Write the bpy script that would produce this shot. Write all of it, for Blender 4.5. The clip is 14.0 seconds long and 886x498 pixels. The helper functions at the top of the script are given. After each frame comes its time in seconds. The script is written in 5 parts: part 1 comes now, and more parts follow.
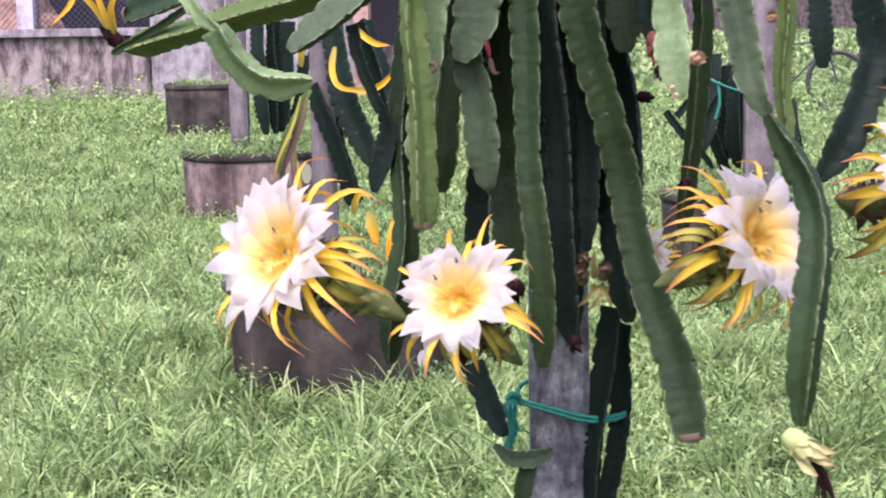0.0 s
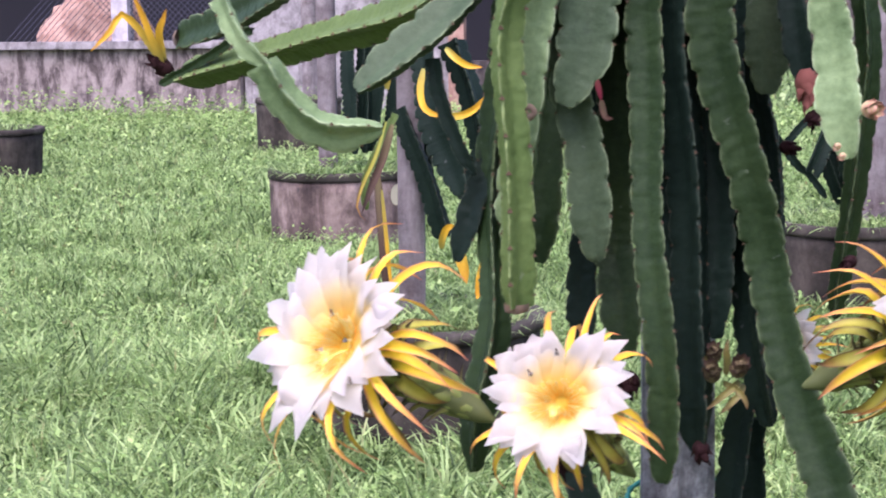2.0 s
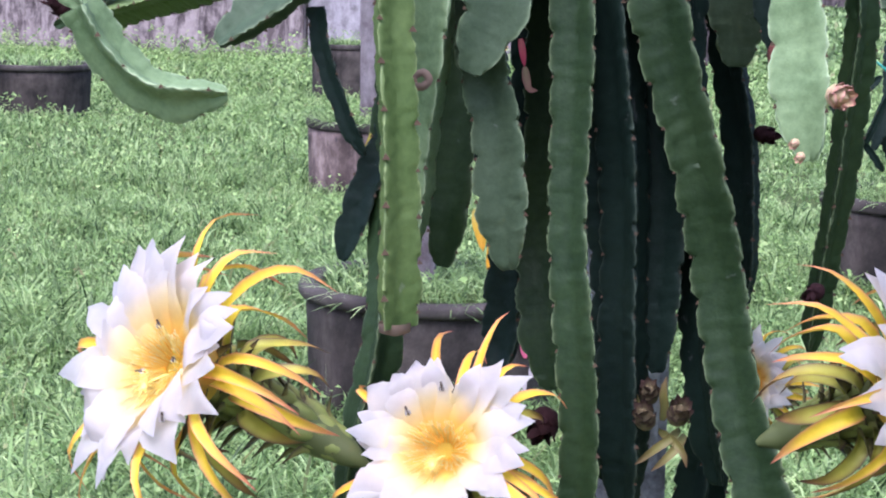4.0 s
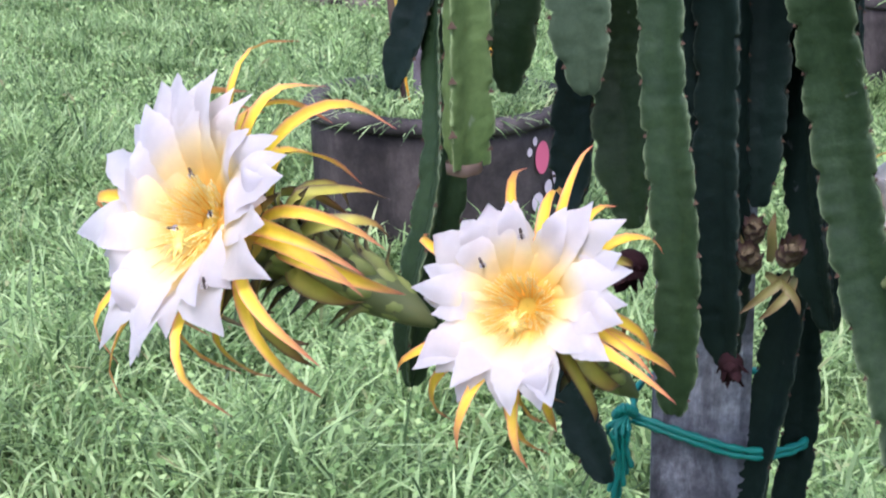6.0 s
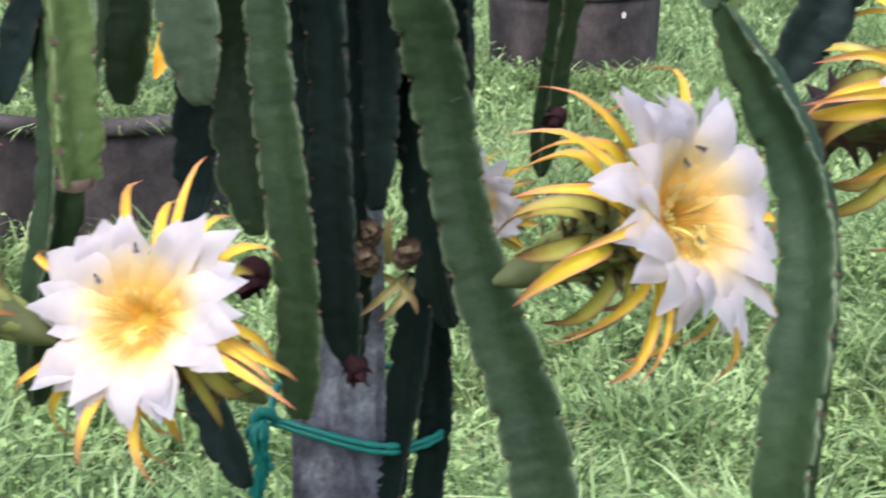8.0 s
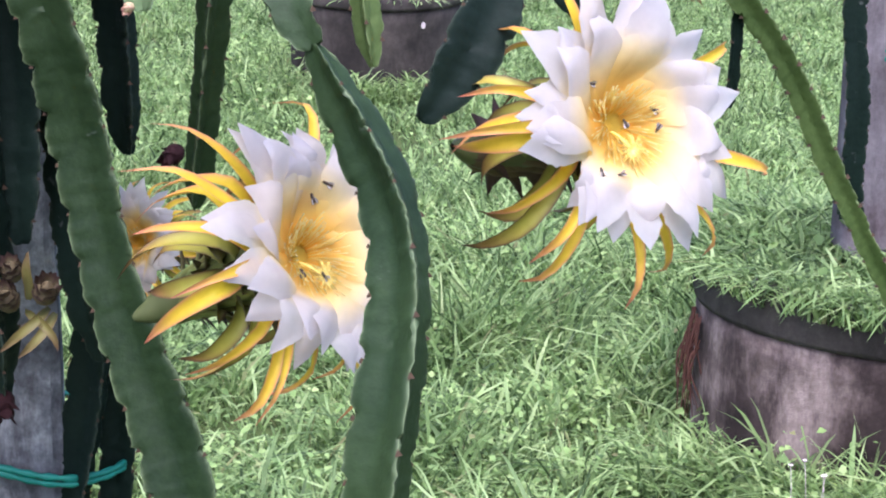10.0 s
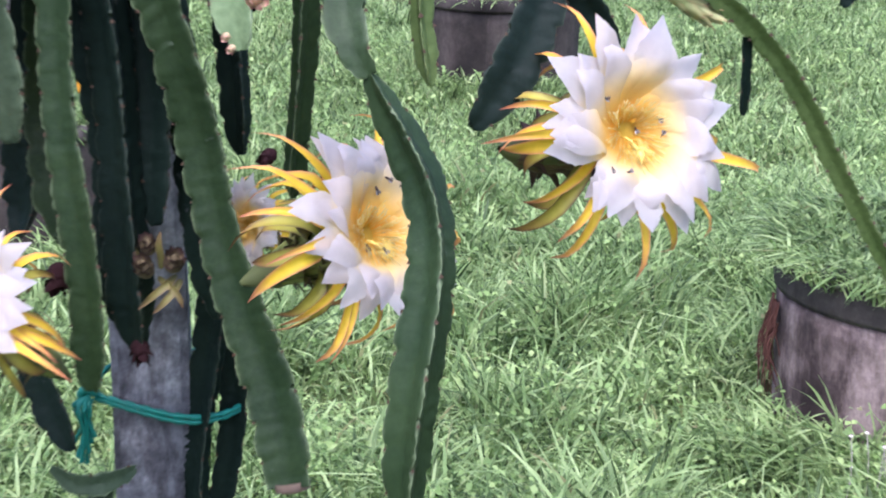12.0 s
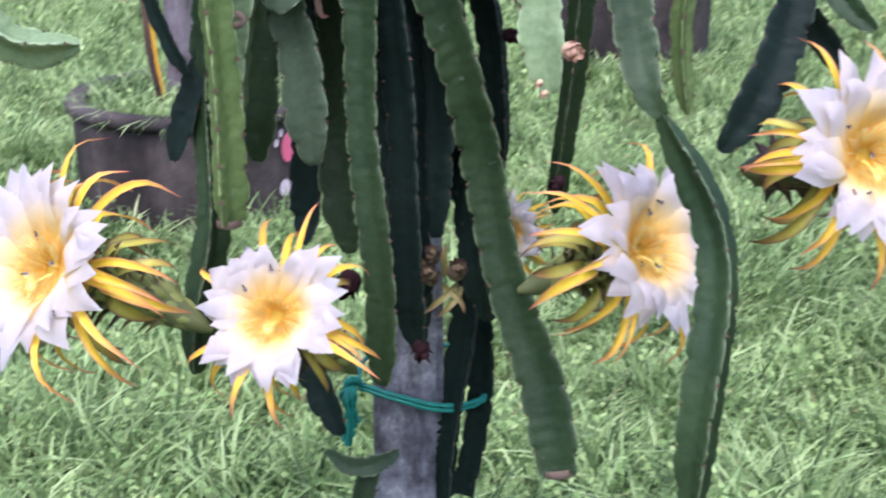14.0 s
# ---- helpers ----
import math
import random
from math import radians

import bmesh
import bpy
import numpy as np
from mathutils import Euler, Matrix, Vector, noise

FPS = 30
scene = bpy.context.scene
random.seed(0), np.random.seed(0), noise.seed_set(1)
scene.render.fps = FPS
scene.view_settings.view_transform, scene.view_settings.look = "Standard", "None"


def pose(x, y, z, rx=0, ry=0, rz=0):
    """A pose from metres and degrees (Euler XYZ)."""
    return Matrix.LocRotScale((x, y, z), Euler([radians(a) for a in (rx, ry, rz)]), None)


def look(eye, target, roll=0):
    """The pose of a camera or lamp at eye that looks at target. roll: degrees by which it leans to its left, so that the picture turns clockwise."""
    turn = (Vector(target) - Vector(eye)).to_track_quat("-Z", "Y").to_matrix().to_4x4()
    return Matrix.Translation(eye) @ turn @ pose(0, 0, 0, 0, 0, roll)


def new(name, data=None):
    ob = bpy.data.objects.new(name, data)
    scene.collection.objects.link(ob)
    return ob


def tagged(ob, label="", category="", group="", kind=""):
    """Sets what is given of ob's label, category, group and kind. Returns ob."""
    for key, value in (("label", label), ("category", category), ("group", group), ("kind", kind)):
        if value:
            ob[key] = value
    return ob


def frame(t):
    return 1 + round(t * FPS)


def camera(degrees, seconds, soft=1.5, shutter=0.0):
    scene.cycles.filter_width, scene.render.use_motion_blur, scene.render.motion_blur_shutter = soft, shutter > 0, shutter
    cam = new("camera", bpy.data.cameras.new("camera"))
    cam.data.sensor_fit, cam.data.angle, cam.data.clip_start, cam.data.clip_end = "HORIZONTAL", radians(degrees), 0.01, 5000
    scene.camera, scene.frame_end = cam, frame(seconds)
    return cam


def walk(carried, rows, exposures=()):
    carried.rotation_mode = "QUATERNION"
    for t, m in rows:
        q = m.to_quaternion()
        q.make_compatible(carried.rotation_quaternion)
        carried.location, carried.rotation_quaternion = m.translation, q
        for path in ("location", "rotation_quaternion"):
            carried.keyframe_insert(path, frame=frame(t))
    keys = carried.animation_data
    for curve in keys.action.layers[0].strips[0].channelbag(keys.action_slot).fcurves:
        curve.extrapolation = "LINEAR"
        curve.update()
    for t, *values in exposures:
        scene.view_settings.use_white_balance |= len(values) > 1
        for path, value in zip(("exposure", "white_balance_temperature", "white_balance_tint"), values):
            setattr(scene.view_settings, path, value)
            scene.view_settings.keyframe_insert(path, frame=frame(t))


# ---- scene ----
cam = camera(30, 14.0, soft=2.0, shutter=0.4)
ROWS = [
    (0, (0.1342, -2.4699, 1.4996), (-0.2658, 0.4718, 1.0683), -0.98),
    (0.5, (0.0550, -2.3665, 1.5110), (-0.3717, 0.5705, 1.0727), -1.08),
    (1, (-0.0305, -2.2691, 1.5273), (-0.4961, 0.6640, 1.1034), -1.32),
    (1.5, (-0.0340, -2.1661, 1.5221), (-0.5596, 0.7572, 1.1001), -0.66),
    (2, (0.0670, -2.0113, 1.5215), (-0.4996, 0.9065, 1.1149), -0.63),
    (2.2, (0.0867, -1.9697, 1.5225), (-0.4860, 0.9456, 1.1064), -0.47),
    (4.3, (0.1776, -1.5200, 1.5155), (-0.5124, 1.3504, 0.9818), 1.36),
    (4.5, (0.1721, -1.4978, 1.5183), (-0.4434, 1.3819, 0.9451), 1.23),
    (5, (0.1907, -1.4287, 1.5091), (-0.4951, 1.4177, 0.8552), 0.82),
    (5.5, (0.0981, -1.3931, 1.5084), (-0.5475, 1.4386, 0.7571), 0.55),
    (6, (0.0585, -1.3767, 1.4943), (-0.5884, 1.4315, 0.6603), -0.46),
    (6.5, (0.0283, -1.3796, 1.4919), (-0.5424, 1.4282, 0.6029), -0.65),
    (7, (0.0100, -1.3811, 1.4975), (-0.4103, 1.4510, 0.6016), -0.48),
    (7.5, (0.0473, -1.3731, 1.5152), (-0.1829, 1.4820, 0.6232), 0.08),
    (8, (0.1101, -1.3751, 1.5125), (0.0351, 1.5000, 0.6592), 0.40),
    (8.5, (0.1540, -1.3756, 1.5251), (0.2504, 1.5028, 0.6854), 1.29),
    (9, (0.1929, -1.3594, 1.5361), (0.4247, 1.5121, 0.6992), 1.74),
    (9.2, (0.2120, -1.3600, 1.5360), (0.4602, 1.5117, 0.7080), 1.85),
    (11.3, (0.3192, -1.3921, 1.5458), (0.4191, 1.4784, 0.6794), 1.31),
    (11.5, (0.3238, -1.4001, 1.5443), (0.3952, 1.4716, 0.6793), 1.26),
    (12, (0.3516, -1.7286, 1.6311), (0.3203, 1.1465, 0.7751), 0.57),
    (12.5, (0.3103, -2.0765, 1.6881), (0.3050, 0.8137, 0.8840), 0.03),
    (13, (0.2731, -2.0303, 1.7170), (0.2066, 0.8456, 0.8655), -0.24),
    (13.5, (0.1250, -2.0227, 1.6870), (0.0958, 0.8717, 0.8988), -0.06),
    (14, (0.1596, -1.9202, 1.7408), (-0.0404, 0.9302, 0.8271), 0.01),
]
walk(cam, [(t, look(eye, target, roll)) for t, eye, target, roll in ROWS], [(0, 1.42, 6150, 26), (2.2, 1.38, 5900, 24), (4.5, 1.33, 5400, 20), (6.5, 1.28, 5450, 19), (8.0, 1.34, 5800, 15), (9.2, 1.40, 5650, 18), (14, 1.34, 5500, 22)])

# ---- light: a bright overcast sky ----
world = bpy.data.worlds.new("world")
scene.world = world
world.use_nodes = True
wn = world.node_tree
sky = wn.nodes.new("ShaderNodeTexSky")
sky.sky_type, sky.sun_disc = "NISHITA", False
sky.sun_elevation, sky.sun_rotation = radians(62), radians(190)
sky.air_density, sky.dust_density, sky.ozone_density = 1.0, 5.0, 1.0
wn.links.new(sky.outputs[0], wn.nodes["Background"].inputs["Color"])
wn.nodes["Background"].inputs["Strength"].default_value = 0.15
sun = new("sun", bpy.data.lights.new("sun", "SUN"))
sun.data.energy, sun.data.angle, sun.data.color = 1.5, radians(55), (1.0, 0.98, 0.96)
sun.matrix_world = look((0, 0, 10), (0.9, 5.0, 0.0))

# ---- materials ----
def node_mat(name, base, rough=0.6, spec=0.4, metal=0.0):
    m = bpy.data.materials.new(name)
    m.use_nodes = True
    b = m.node_tree.nodes["Principled BSDF"]
    b.inputs["Base Color"].default_value = (*base, 1)
    b.inputs["Roughness"].default_value = rough
    b.inputs["Specular IOR Level"].default_value = spec
    b.inputs["Metallic"].default_value = metal
    return m, m.node_tree.nodes, m.node_tree.links, b


def ramp(nodes, links, fac, stops):
    r = nodes.new("ShaderNodeValToRGB")
    e = r.color_ramp.elements
    while len(e) < len(stops):
        e.new(0.5)
    for k, (p, c) in enumerate(stops):
        e[k].position, e[k].color = p, (*c, 1)
    links.new(fac, r.inputs["Fac"])
    return r.outputs["Color"]


def noise_fac(nodes, links, scale, detail=4.0, rough=0.6, stretch=None, kind="Object", dist=0.0):
    t = nodes.new("ShaderNodeTexCoord")
    n = nodes.new("ShaderNodeTexNoise")
    n.inputs["Scale"].default_value, n.inputs["Detail"].default_value = scale, detail
    n.inputs["Roughness"].default_value, n.inputs["Distortion"].default_value = rough, dist
    src = t.outputs[kind]
    if stretch:
        mp = nodes.new("ShaderNodeMapping")
        mp.inputs["Scale"].default_value = stretch
        links.new(src, mp.inputs["Vector"])
        src = mp.outputs["Vector"]
    links.new(src, n.inputs["Vector"])
    return n.outputs["Fac"]


def mix(nodes, links, fac, a, b, mode="MIX"):
    n = nodes.new("ShaderNodeMix")
    n.data_type, n.blend_type = "RGBA", mode
    for sock, v in (("Factor", fac), ("A", a), ("B", b)):
        s = [i for i in n.inputs if i.name == sock and i.enabled][0]
        if isinstance(v, (int, float)):
            s.default_value = v
        elif isinstance(v, tuple):
            s.default_value = (*v, 1)
        else:
            links.new(v, s)
    return [o for o in n.outputs if o.enabled][0]


def bump(nodes, links, b, height, strength, dist=0.01):
    n = nodes.new("ShaderNodeBump")
    n.inputs["Strength"].default_value, n.inputs["Distance"].default_value = strength, dist
    links.new(height, n.inputs["Height"])
    links.new(n.outputs["Normal"], b.inputs["Normal"])


def attr(nodes, name):
    a = nodes.new("ShaderNodeAttribute")
    a.attribute_name = name
    return a.outputs["Fac"]


def mat_stem(name, dark, light, rib, rough=0.55, spec=0.16):
    m, n, l, b = node_mat(name, dark, rough, spec)
    big = noise_fac(n, l, 9, 3, 0.6)
    c = ramp(n, l, big, [(0.3, dark), (0.7, light)])
    fine = noise_fac(n, l, 120, 4, 0.7)
    c = mix(n, l, 0.35, c, ramp(n, l, fine, [(0.3, tuple(v * 0.7 for v in dark)), (0.75, tuple(v * 1.25 for v in light))]))
    scar = ramp(n, l, noise_fac(n, l, 26, 5, 0.65, dist=0.6), [(0.67, (0, 0, 0)), (0.74, (1, 1, 1))])
    c = mix(n, l, scar, c, tuple(v * 0.6 + 0.08 for v in light))
    edge = n.new("ShaderNodeMath")
    edge.operation = "POWER"
    l.new(attr(n, "rib"), edge.inputs[0])
    edge.inputs[1].default_value = 8.0
    c = mix(n, l, edge.outputs[0], c, rib)
    l.new(c, b.inputs["Base Color"])
    bump(n, l, b, fine, 0.25, 0.003)
    return m


M_MATURE = mat_stem("cactus_mature", (0.008, 0.021, 0.0068), (0.026, 0.047, 0.016), (0.15, 0.19, 0.10), spec=0.2)
M_YOUNG = mat_stem("cactus_young", (0.052, 0.088, 0.022), (0.110, 0.156, 0.050), (0.24, 0.29, 0.13))
# lighter grey-green; the sheen on the upper stems is put into the colour
M_MID = mat_stem("cactus_greyish_sheen", (0.028, 0.050, 0.026), (0.066, 0.094, 0.054), (0.19, 0.24, 0.14))
M_PALE = mat_stem("cactus_pale", (0.095, 0.150, 0.068), (0.20, 0.27, 0.135), (0.36, 0.43, 0.26))
# stems under and behind others: their shade is put into this darker green
M_SHADED = mat_stem("cactus_shaded", (0.0045, 0.0105, 0.0085), (0.011, 0.021, 0.016), (0.05, 0.065, 0.048), spec=0.10)
M_AREOLE = node_mat("areole_brown", (0.06, 0.035, 0.02), 0.9)[0]
M_RUSTY = node_mat("rusty_dry", (0.17, 0.055, 0.045), 0.9)[0]


def mat_along(name, stops, rough=0.5, trans=0.0, grain=60, across=None, rim=4.0):
    """A plant part whose pigment runs along its length, by the mesh's own 'along' value."""
    m, n, l, b = node_mat(name, stops[0][1], rough, 0.3)
    c = ramp(n, l, attr(n, "along"), stops)
    if across:
        e = n.new("ShaderNodeMath")
        e.operation = "POWER"
        l.new(attr(n, "edge"), e.inputs[0])
        e.inputs[1].default_value = rim
        c = mix(n, l, e.outputs[0], c, across)
    f = noise_fac(n, l, grain, 3, 0.6)
    c = mix(n, l, 0.25, c, ramp(n, l, f, [(0.3, (0.55, 0.55, 0.55)), (0.7, (1, 1, 1))]), "MULTIPLY")
    l.new(c, b.inputs["Base Color"])
    if trans:
        t = n.new("ShaderNodeBsdfTranslucent")
        l.new(c, t.inputs["Color"])
        ms = n.new("ShaderNodeMixShader")
        ms.inputs["Fac"].default_value = trans
        l.new(b.outputs[0], ms.inputs[1])
        l.new(t.outputs[0], ms.inputs[2])
        l.new(ms.outputs[0], n["Material Output"].inputs["Surface"])
    bump(n, l, b, f, 0.12, 0.004)
    return m


M_PETAL = mat_along("petal_white", [(0.0, (0.97, 0.62, 0.05)), (0.24, (0.97, 0.74, 0.20)), (0.45, (0.95, 0.82, 0.50)), (0.62, (0.77, 0.72, 0.69)), (1.0, (0.735, 0.70, 0.75))], 0.8, 0.66, 45)
M_SEPAL = mat_along("sepal_yellow", [(0.0, (0.50, 0.52, 0.07)), (0.30, (0.80, 0.62, 0.03)), (0.66, (0.80, 0.53, 0.04)), (0.88, (0.74, 0.34, 0.13)), (1.0, (0.50, 0.12, 0.11))], 0.5, 0.32, 90, (0.72, 0.27, 0.17), 4.2)
M_SEPAL_LOW = mat_along("sepal_olive", [(0.0, (0.26, 0.29, 0.06)), (0.5, (0.42, 0.38, 0.06)), (0.8, (0.36, 0.20, 0.06)), (1.0, (0.06, 0.02, 0.03))], 0.5, 0.12, 90, (0.10, 0.04, 0.04))
M_SCALE = mat_along("tube_scale_green", [(0.0, (0.13, 0.17, 0.05)), (0.45, (0.24, 0.27, 0.075)), (0.78, (0.19, 0.17, 0.055)), (1.0, (0.035, 0.015, 0.02))], 0.5, 0.0, 90, (0.03, 0.014, 0.02), 2.2)
M_TUBE = node_mat("tube_green", (0.085, 0.10, 0.035), 0.6)[0]
M_STAMEN = mat_along("stamen_yellow", [(0.0, (0.98, 0.78, 0.18)), (0.7, (0.98, 0.87, 0.38)), (1.0, (0.98, 0.92, 0.56))], 0.8, 0.80, 60)
M_STIGMA = node_mat("stigma_cream", (0.72, 0.56, 0.15), 0.7, 0.1)[0]
M_WILT = mat_along("wilted_petal", [(0.0, (0.30, 0.27, 0.06)), (0.5, (0.62, 0.36, 0.02)), (1.0, (0.65, 0.30, 0.02))], 0.6, 0.15, 70)
M_BUDBROWN = mat_along("bud_scale_brown", [(0.0, (0.15, 0.12, 0.06)), (0.5, (0.085, 0.048, 0.036)), (1.0, (0.03, 0.015, 0.016))], 0.7, 0, 80, (0.06, 0.03, 0.03))
M_BUDTAN = mat_along("bud_scale_tan", [(0.0, (0.42, 0.34, 0.18)), (1.0, (0.50, 0.24, 0.20))], 0.6, 0, 80, (0.45, 0.18, 0.17))
M_BUDPINK = mat_along("bud_scale_pink", [(0.0, (0.50, 0.16, 0.14)), (1.0, (0.60, 0.05, 0.12))], 0.6, 0, 80, (0.6, 0.05, 0.12))
M_BUDGREEN = mat_along("bud_scale_green", [(0.0, (0.30, 0.36, 0.14)), (0.8, (0.42, 0.40, 0.18)), (1.0, (0.30, 0.15, 0.08))], 0.6, 0, 80, (0.36, 0.30, 0.12))
M_BRACT = mat_along("bract_olive", [(0.0, (0.09, 0.09, 0.028)), (0.6, (0.15, 0.13, 0.035)), (1.0, (0.08, 0.04, 0.022))], 0.6, 0, 80, (0.13, 0.085, 0.035))
M_BEE = node_mat("bee_brown", (0.035, 0.02, 0.012), 0.6)[0]
M_WING = node_mat("bee_wing", (0.25, 0.22, 0.2), 0.3)[0]


def mat_concrete(name, base, pale, dark, streak=0.6, grime=1.0, size=1.0):
    m, n, l, b = node_mat(name, base, 0.88, 0.2)
    a = noise_fac(n, l, 5 * size, 6, 0.65)
    c = ramp(n, l, a, [(0.32, dark), (0.5, base), (0.72, pale)])
    s = noise_fac(n, l, 4.5 * size, 6, 0.72, (1.0, 1.0, 0.28), dist=0.4)
    c = mix(n, l, streak, c, ramp(n, l, s, [(0.41, (0.24, 0.22, 0.23)), (0.55, (1, 1, 1))]), "MULTIPLY")
    g = noise_fac(n, l, 90, 5, 0.75)
    c = mix(n, l, 0.45 * grime, c, ramp(n, l, g, [(0.3, (0.45, 0.43, 0.43)), (0.7, (1, 1, 1))]), "MULTIPLY")
    l.new(c, b.inputs["Base Color"])
    bump(n, l, b, g, 0.5, 0.006)
    return m


M_POST = mat_concrete("post_concrete", (0.25, 0.255, 0.285), (0.78, 0.79, 0.83), (0.050, 0.050, 0.058), 0.8, 1.0, 2.6)
M_POST_PALE = mat_concrete("post_concrete_pale", (0.27, 0.235, 0.255), (0.40, 0.36, 0.39), (0.13, 0.10, 0.11), 0.5)
M_RING = mat_concrete("ring_concrete_rosy", (0.19, 0.138, 0.132), (0.38, 0.29, 0.275), (0.065, 0.048, 0.048), 0.7)
M_RING_DARK = mat_concrete("ring_concrete_dark", (0.055, 0.046, 0.042), (0.105, 0.085, 0.078), (0.02, 0.017, 0.017), 0.6)
M_RIM = mat_concrete("ring_rim_dark", (0.058, 0.049, 0.046), (0.12, 0.10, 0.095), (0.025, 0.02, 0.02), 0.3)
M_RING_PATCH = mat_concrete("ring_concrete_patchy", (0.17, 0.125, 0.115), (0.50, 0.39, 0.36), (0.030, 0.024, 0.024), 0.95)
M_WALL = mat_concrete("plaster_stained", (0.31, 0.255, 0.26), (0.42, 0.35, 0.35), (0.13, 0.105, 0.11), 0.9)
M_WALL_DARK = mat_concrete("plaster_dark", (0.12, 0.10, 0.105), (0.19, 0.16, 0.165), (0.055, 0.047, 0.05), 0.7)
M_COPING = mat_concrete("coping_grey", (0.33, 0.30, 0.33), (0.45, 0.41, 0.44), (0.17, 0.15, 0.16), 0.5)
M_PILLAR = mat_concrete("pillar_pale", (0.50, 0.46, 0.53), (0.62, 0.58, 0.64), (0.34, 0.31, 0.36), 0.25)
M_CLAY = mat_concrete("clay_heap", (0.42, 0.26, 0.22), (0.52, 0.35, 0.30), (0.24, 0.13, 0.11), 0.2)
M_NET = node_mat("net_wire", (0.045, 0.045, 0.075), 0.6)[0]
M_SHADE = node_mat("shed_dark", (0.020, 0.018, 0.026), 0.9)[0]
M_TIE = node_mat("twine_teal", (0.010, 0.17, 0.13), 0.5)[0]
M_METAL = node_mat("bike_grey", (0.075, 0.075, 0.078), 0.5, 0.4, 0.5)[0]
M_RUBBER = node_mat("tyre_rubber", (0.045, 0.045, 0.045), 0.8)[0]
M_PINKP = node_mat("paint_pink", (0.62, 0.12, 0.20), 0.6)[0]
M_PALEP = node_mat("paint_pale", (0.60, 0.50, 0.52), 0.6)[0]
M_CREAM = node_mat("paint_cream", (0.45, 0.40, 0.30), 0.7)[0]
M_DARKP = node_mat("paint_dark", (0.05, 0.04, 0.045), 0.7)[0]
M_BLUEP = node_mat("paint_blue", (0.05, 0.10, 0.18), 0.6)[0]
M_ROOT = node_mat("root_rusty", (0.085, 0.032, 0.022), 0.95)[0]
M_DRY = node_mat("dry_stalk", (0.16, 0.11, 0.085), 0.95)[0]
M_REDDRY = node_mat("dry_bud_red", (0.022, 0.009, 0.010), 0.95, 0.1)[0]


def mat_leafy(name, dark, mid, light, patch, rough=0.5, trans=0.45):
    m, n, l, b = node_mat(name, mid, rough, 0.3)
    g = n.new("ShaderNodeNewGeometry")
    c = ramp(n, l, g.outputs["Random Per Island"], [(0.0, dark), (0.45, mid), (0.965, light), (1.0, (0.30, 0.27, 0.13))])
    pn = noise_fac(n, l, 3.0, 5, 0.65)
    c = mix(n, l, 0.7, c, ramp(n, l, pn, [(0.36, tuple(patch)), (0.58, (1.0, 1.0, 1.0))]), "MULTIPLY")
    l.new(c, b.inputs["Base Color"])
    t = n.new("ShaderNodeBsdfTranslucent")
    l.new(c, t.inputs["Color"])
    ms = n.new("ShaderNodeMixShader")
    ms.inputs["Fac"].default_value = trans
    l.new(b.outputs[0], ms.inputs[1])
    l.new(t.outputs[0], ms.inputs[2])
    l.new(ms.outputs[0], n["Material Output"].inputs["Surface"])
    return m


M_GRASS = mat_leafy("grass_blades", (0.062, 0.102, 0.038), (0.300, 0.425, 0.160), (0.55, 0.67, 0.32), (0.28, 0.36, 0.24))
M_WEED = mat_leafy("weed_leaves", (0.11, 0.18, 0.055), (0.31, 0.45, 0.155), (0.48, 0.60, 0.25), (0.36, 0.46, 0.31))
m_, n_, l_, b_ = node_mat("ground_soil", (0.10, 0.14, 0.05), 0.95, 0.1)
c_ = ramp(n_, l_, noise_fac(n_, l_, 1.3, 6, 0.65), [(0.3, (0.045, 0.06, 0.022)), (0.55, (0.085, 0.115, 0.04)), (0.75, (0.13, 0.16, 0.06))])
c_ = mix(n_, l_, 0.5, c_, ramp(n_, l_, noise_fac(n_, l_, 60, 4, 0.7), [(0.35, (0.3, 0.3, 0.25)), (0.7, (1, 1, 1))]), "MULTIPLY")
l_.new(c_, b_.inputs["Base Color"])
M_GROUND = m_


# ---- mesh helpers ----
def mesh_np(name, verts, faces, mat, attrs=None, smooth=True):
    """A mesh from arrays; faces all with the same number of corners."""
    me = bpy.data.meshes.new(name)
    verts, faces = np.asarray(verts, np.float32), np.asarray(faces, np.int32)
    k = faces.shape[1]
    me.vertices.add(len(verts))
    me.vertices.foreach_set("co", verts.ravel())
    me.loops.add(faces.size)
    me.loops.foreach_set("vertex_index", faces.ravel())
    me.polygons.add(len(faces))
    me.polygons.foreach_set("loop_start", np.arange(0, faces.size, k, dtype=np.int32))
    me.polygons.foreach_set("use_smooth", np.full(len(faces), smooth))
    me.update(calc_edges=True)
    for key, val in (attrs or {}).items():
        a = me.attributes.new(key, "FLOAT", "POINT")
        a.data.foreach_set("value", np.asarray(val, np.float32))
    me.materials.append(mat)
    return me


def put(name, data, parent=None, label=""):
    ob = new(name, data)
    if parent is not None:
        ob.parent = parent
    if label:
        tagged(ob, label)
    return ob


def part(name, bm, material, parent, label=""):
    me = bpy.data.meshes.new(name)
    bm.to_mesh(me)
    bm.free()
    me.materials.append(material)
    return put(name, me, parent, label)


def thing(name, label, category, group="", loc=(0, 0, 0)):
    ob = new(name)
    ob.location = loc
    return tagged(ob, label, category, group)


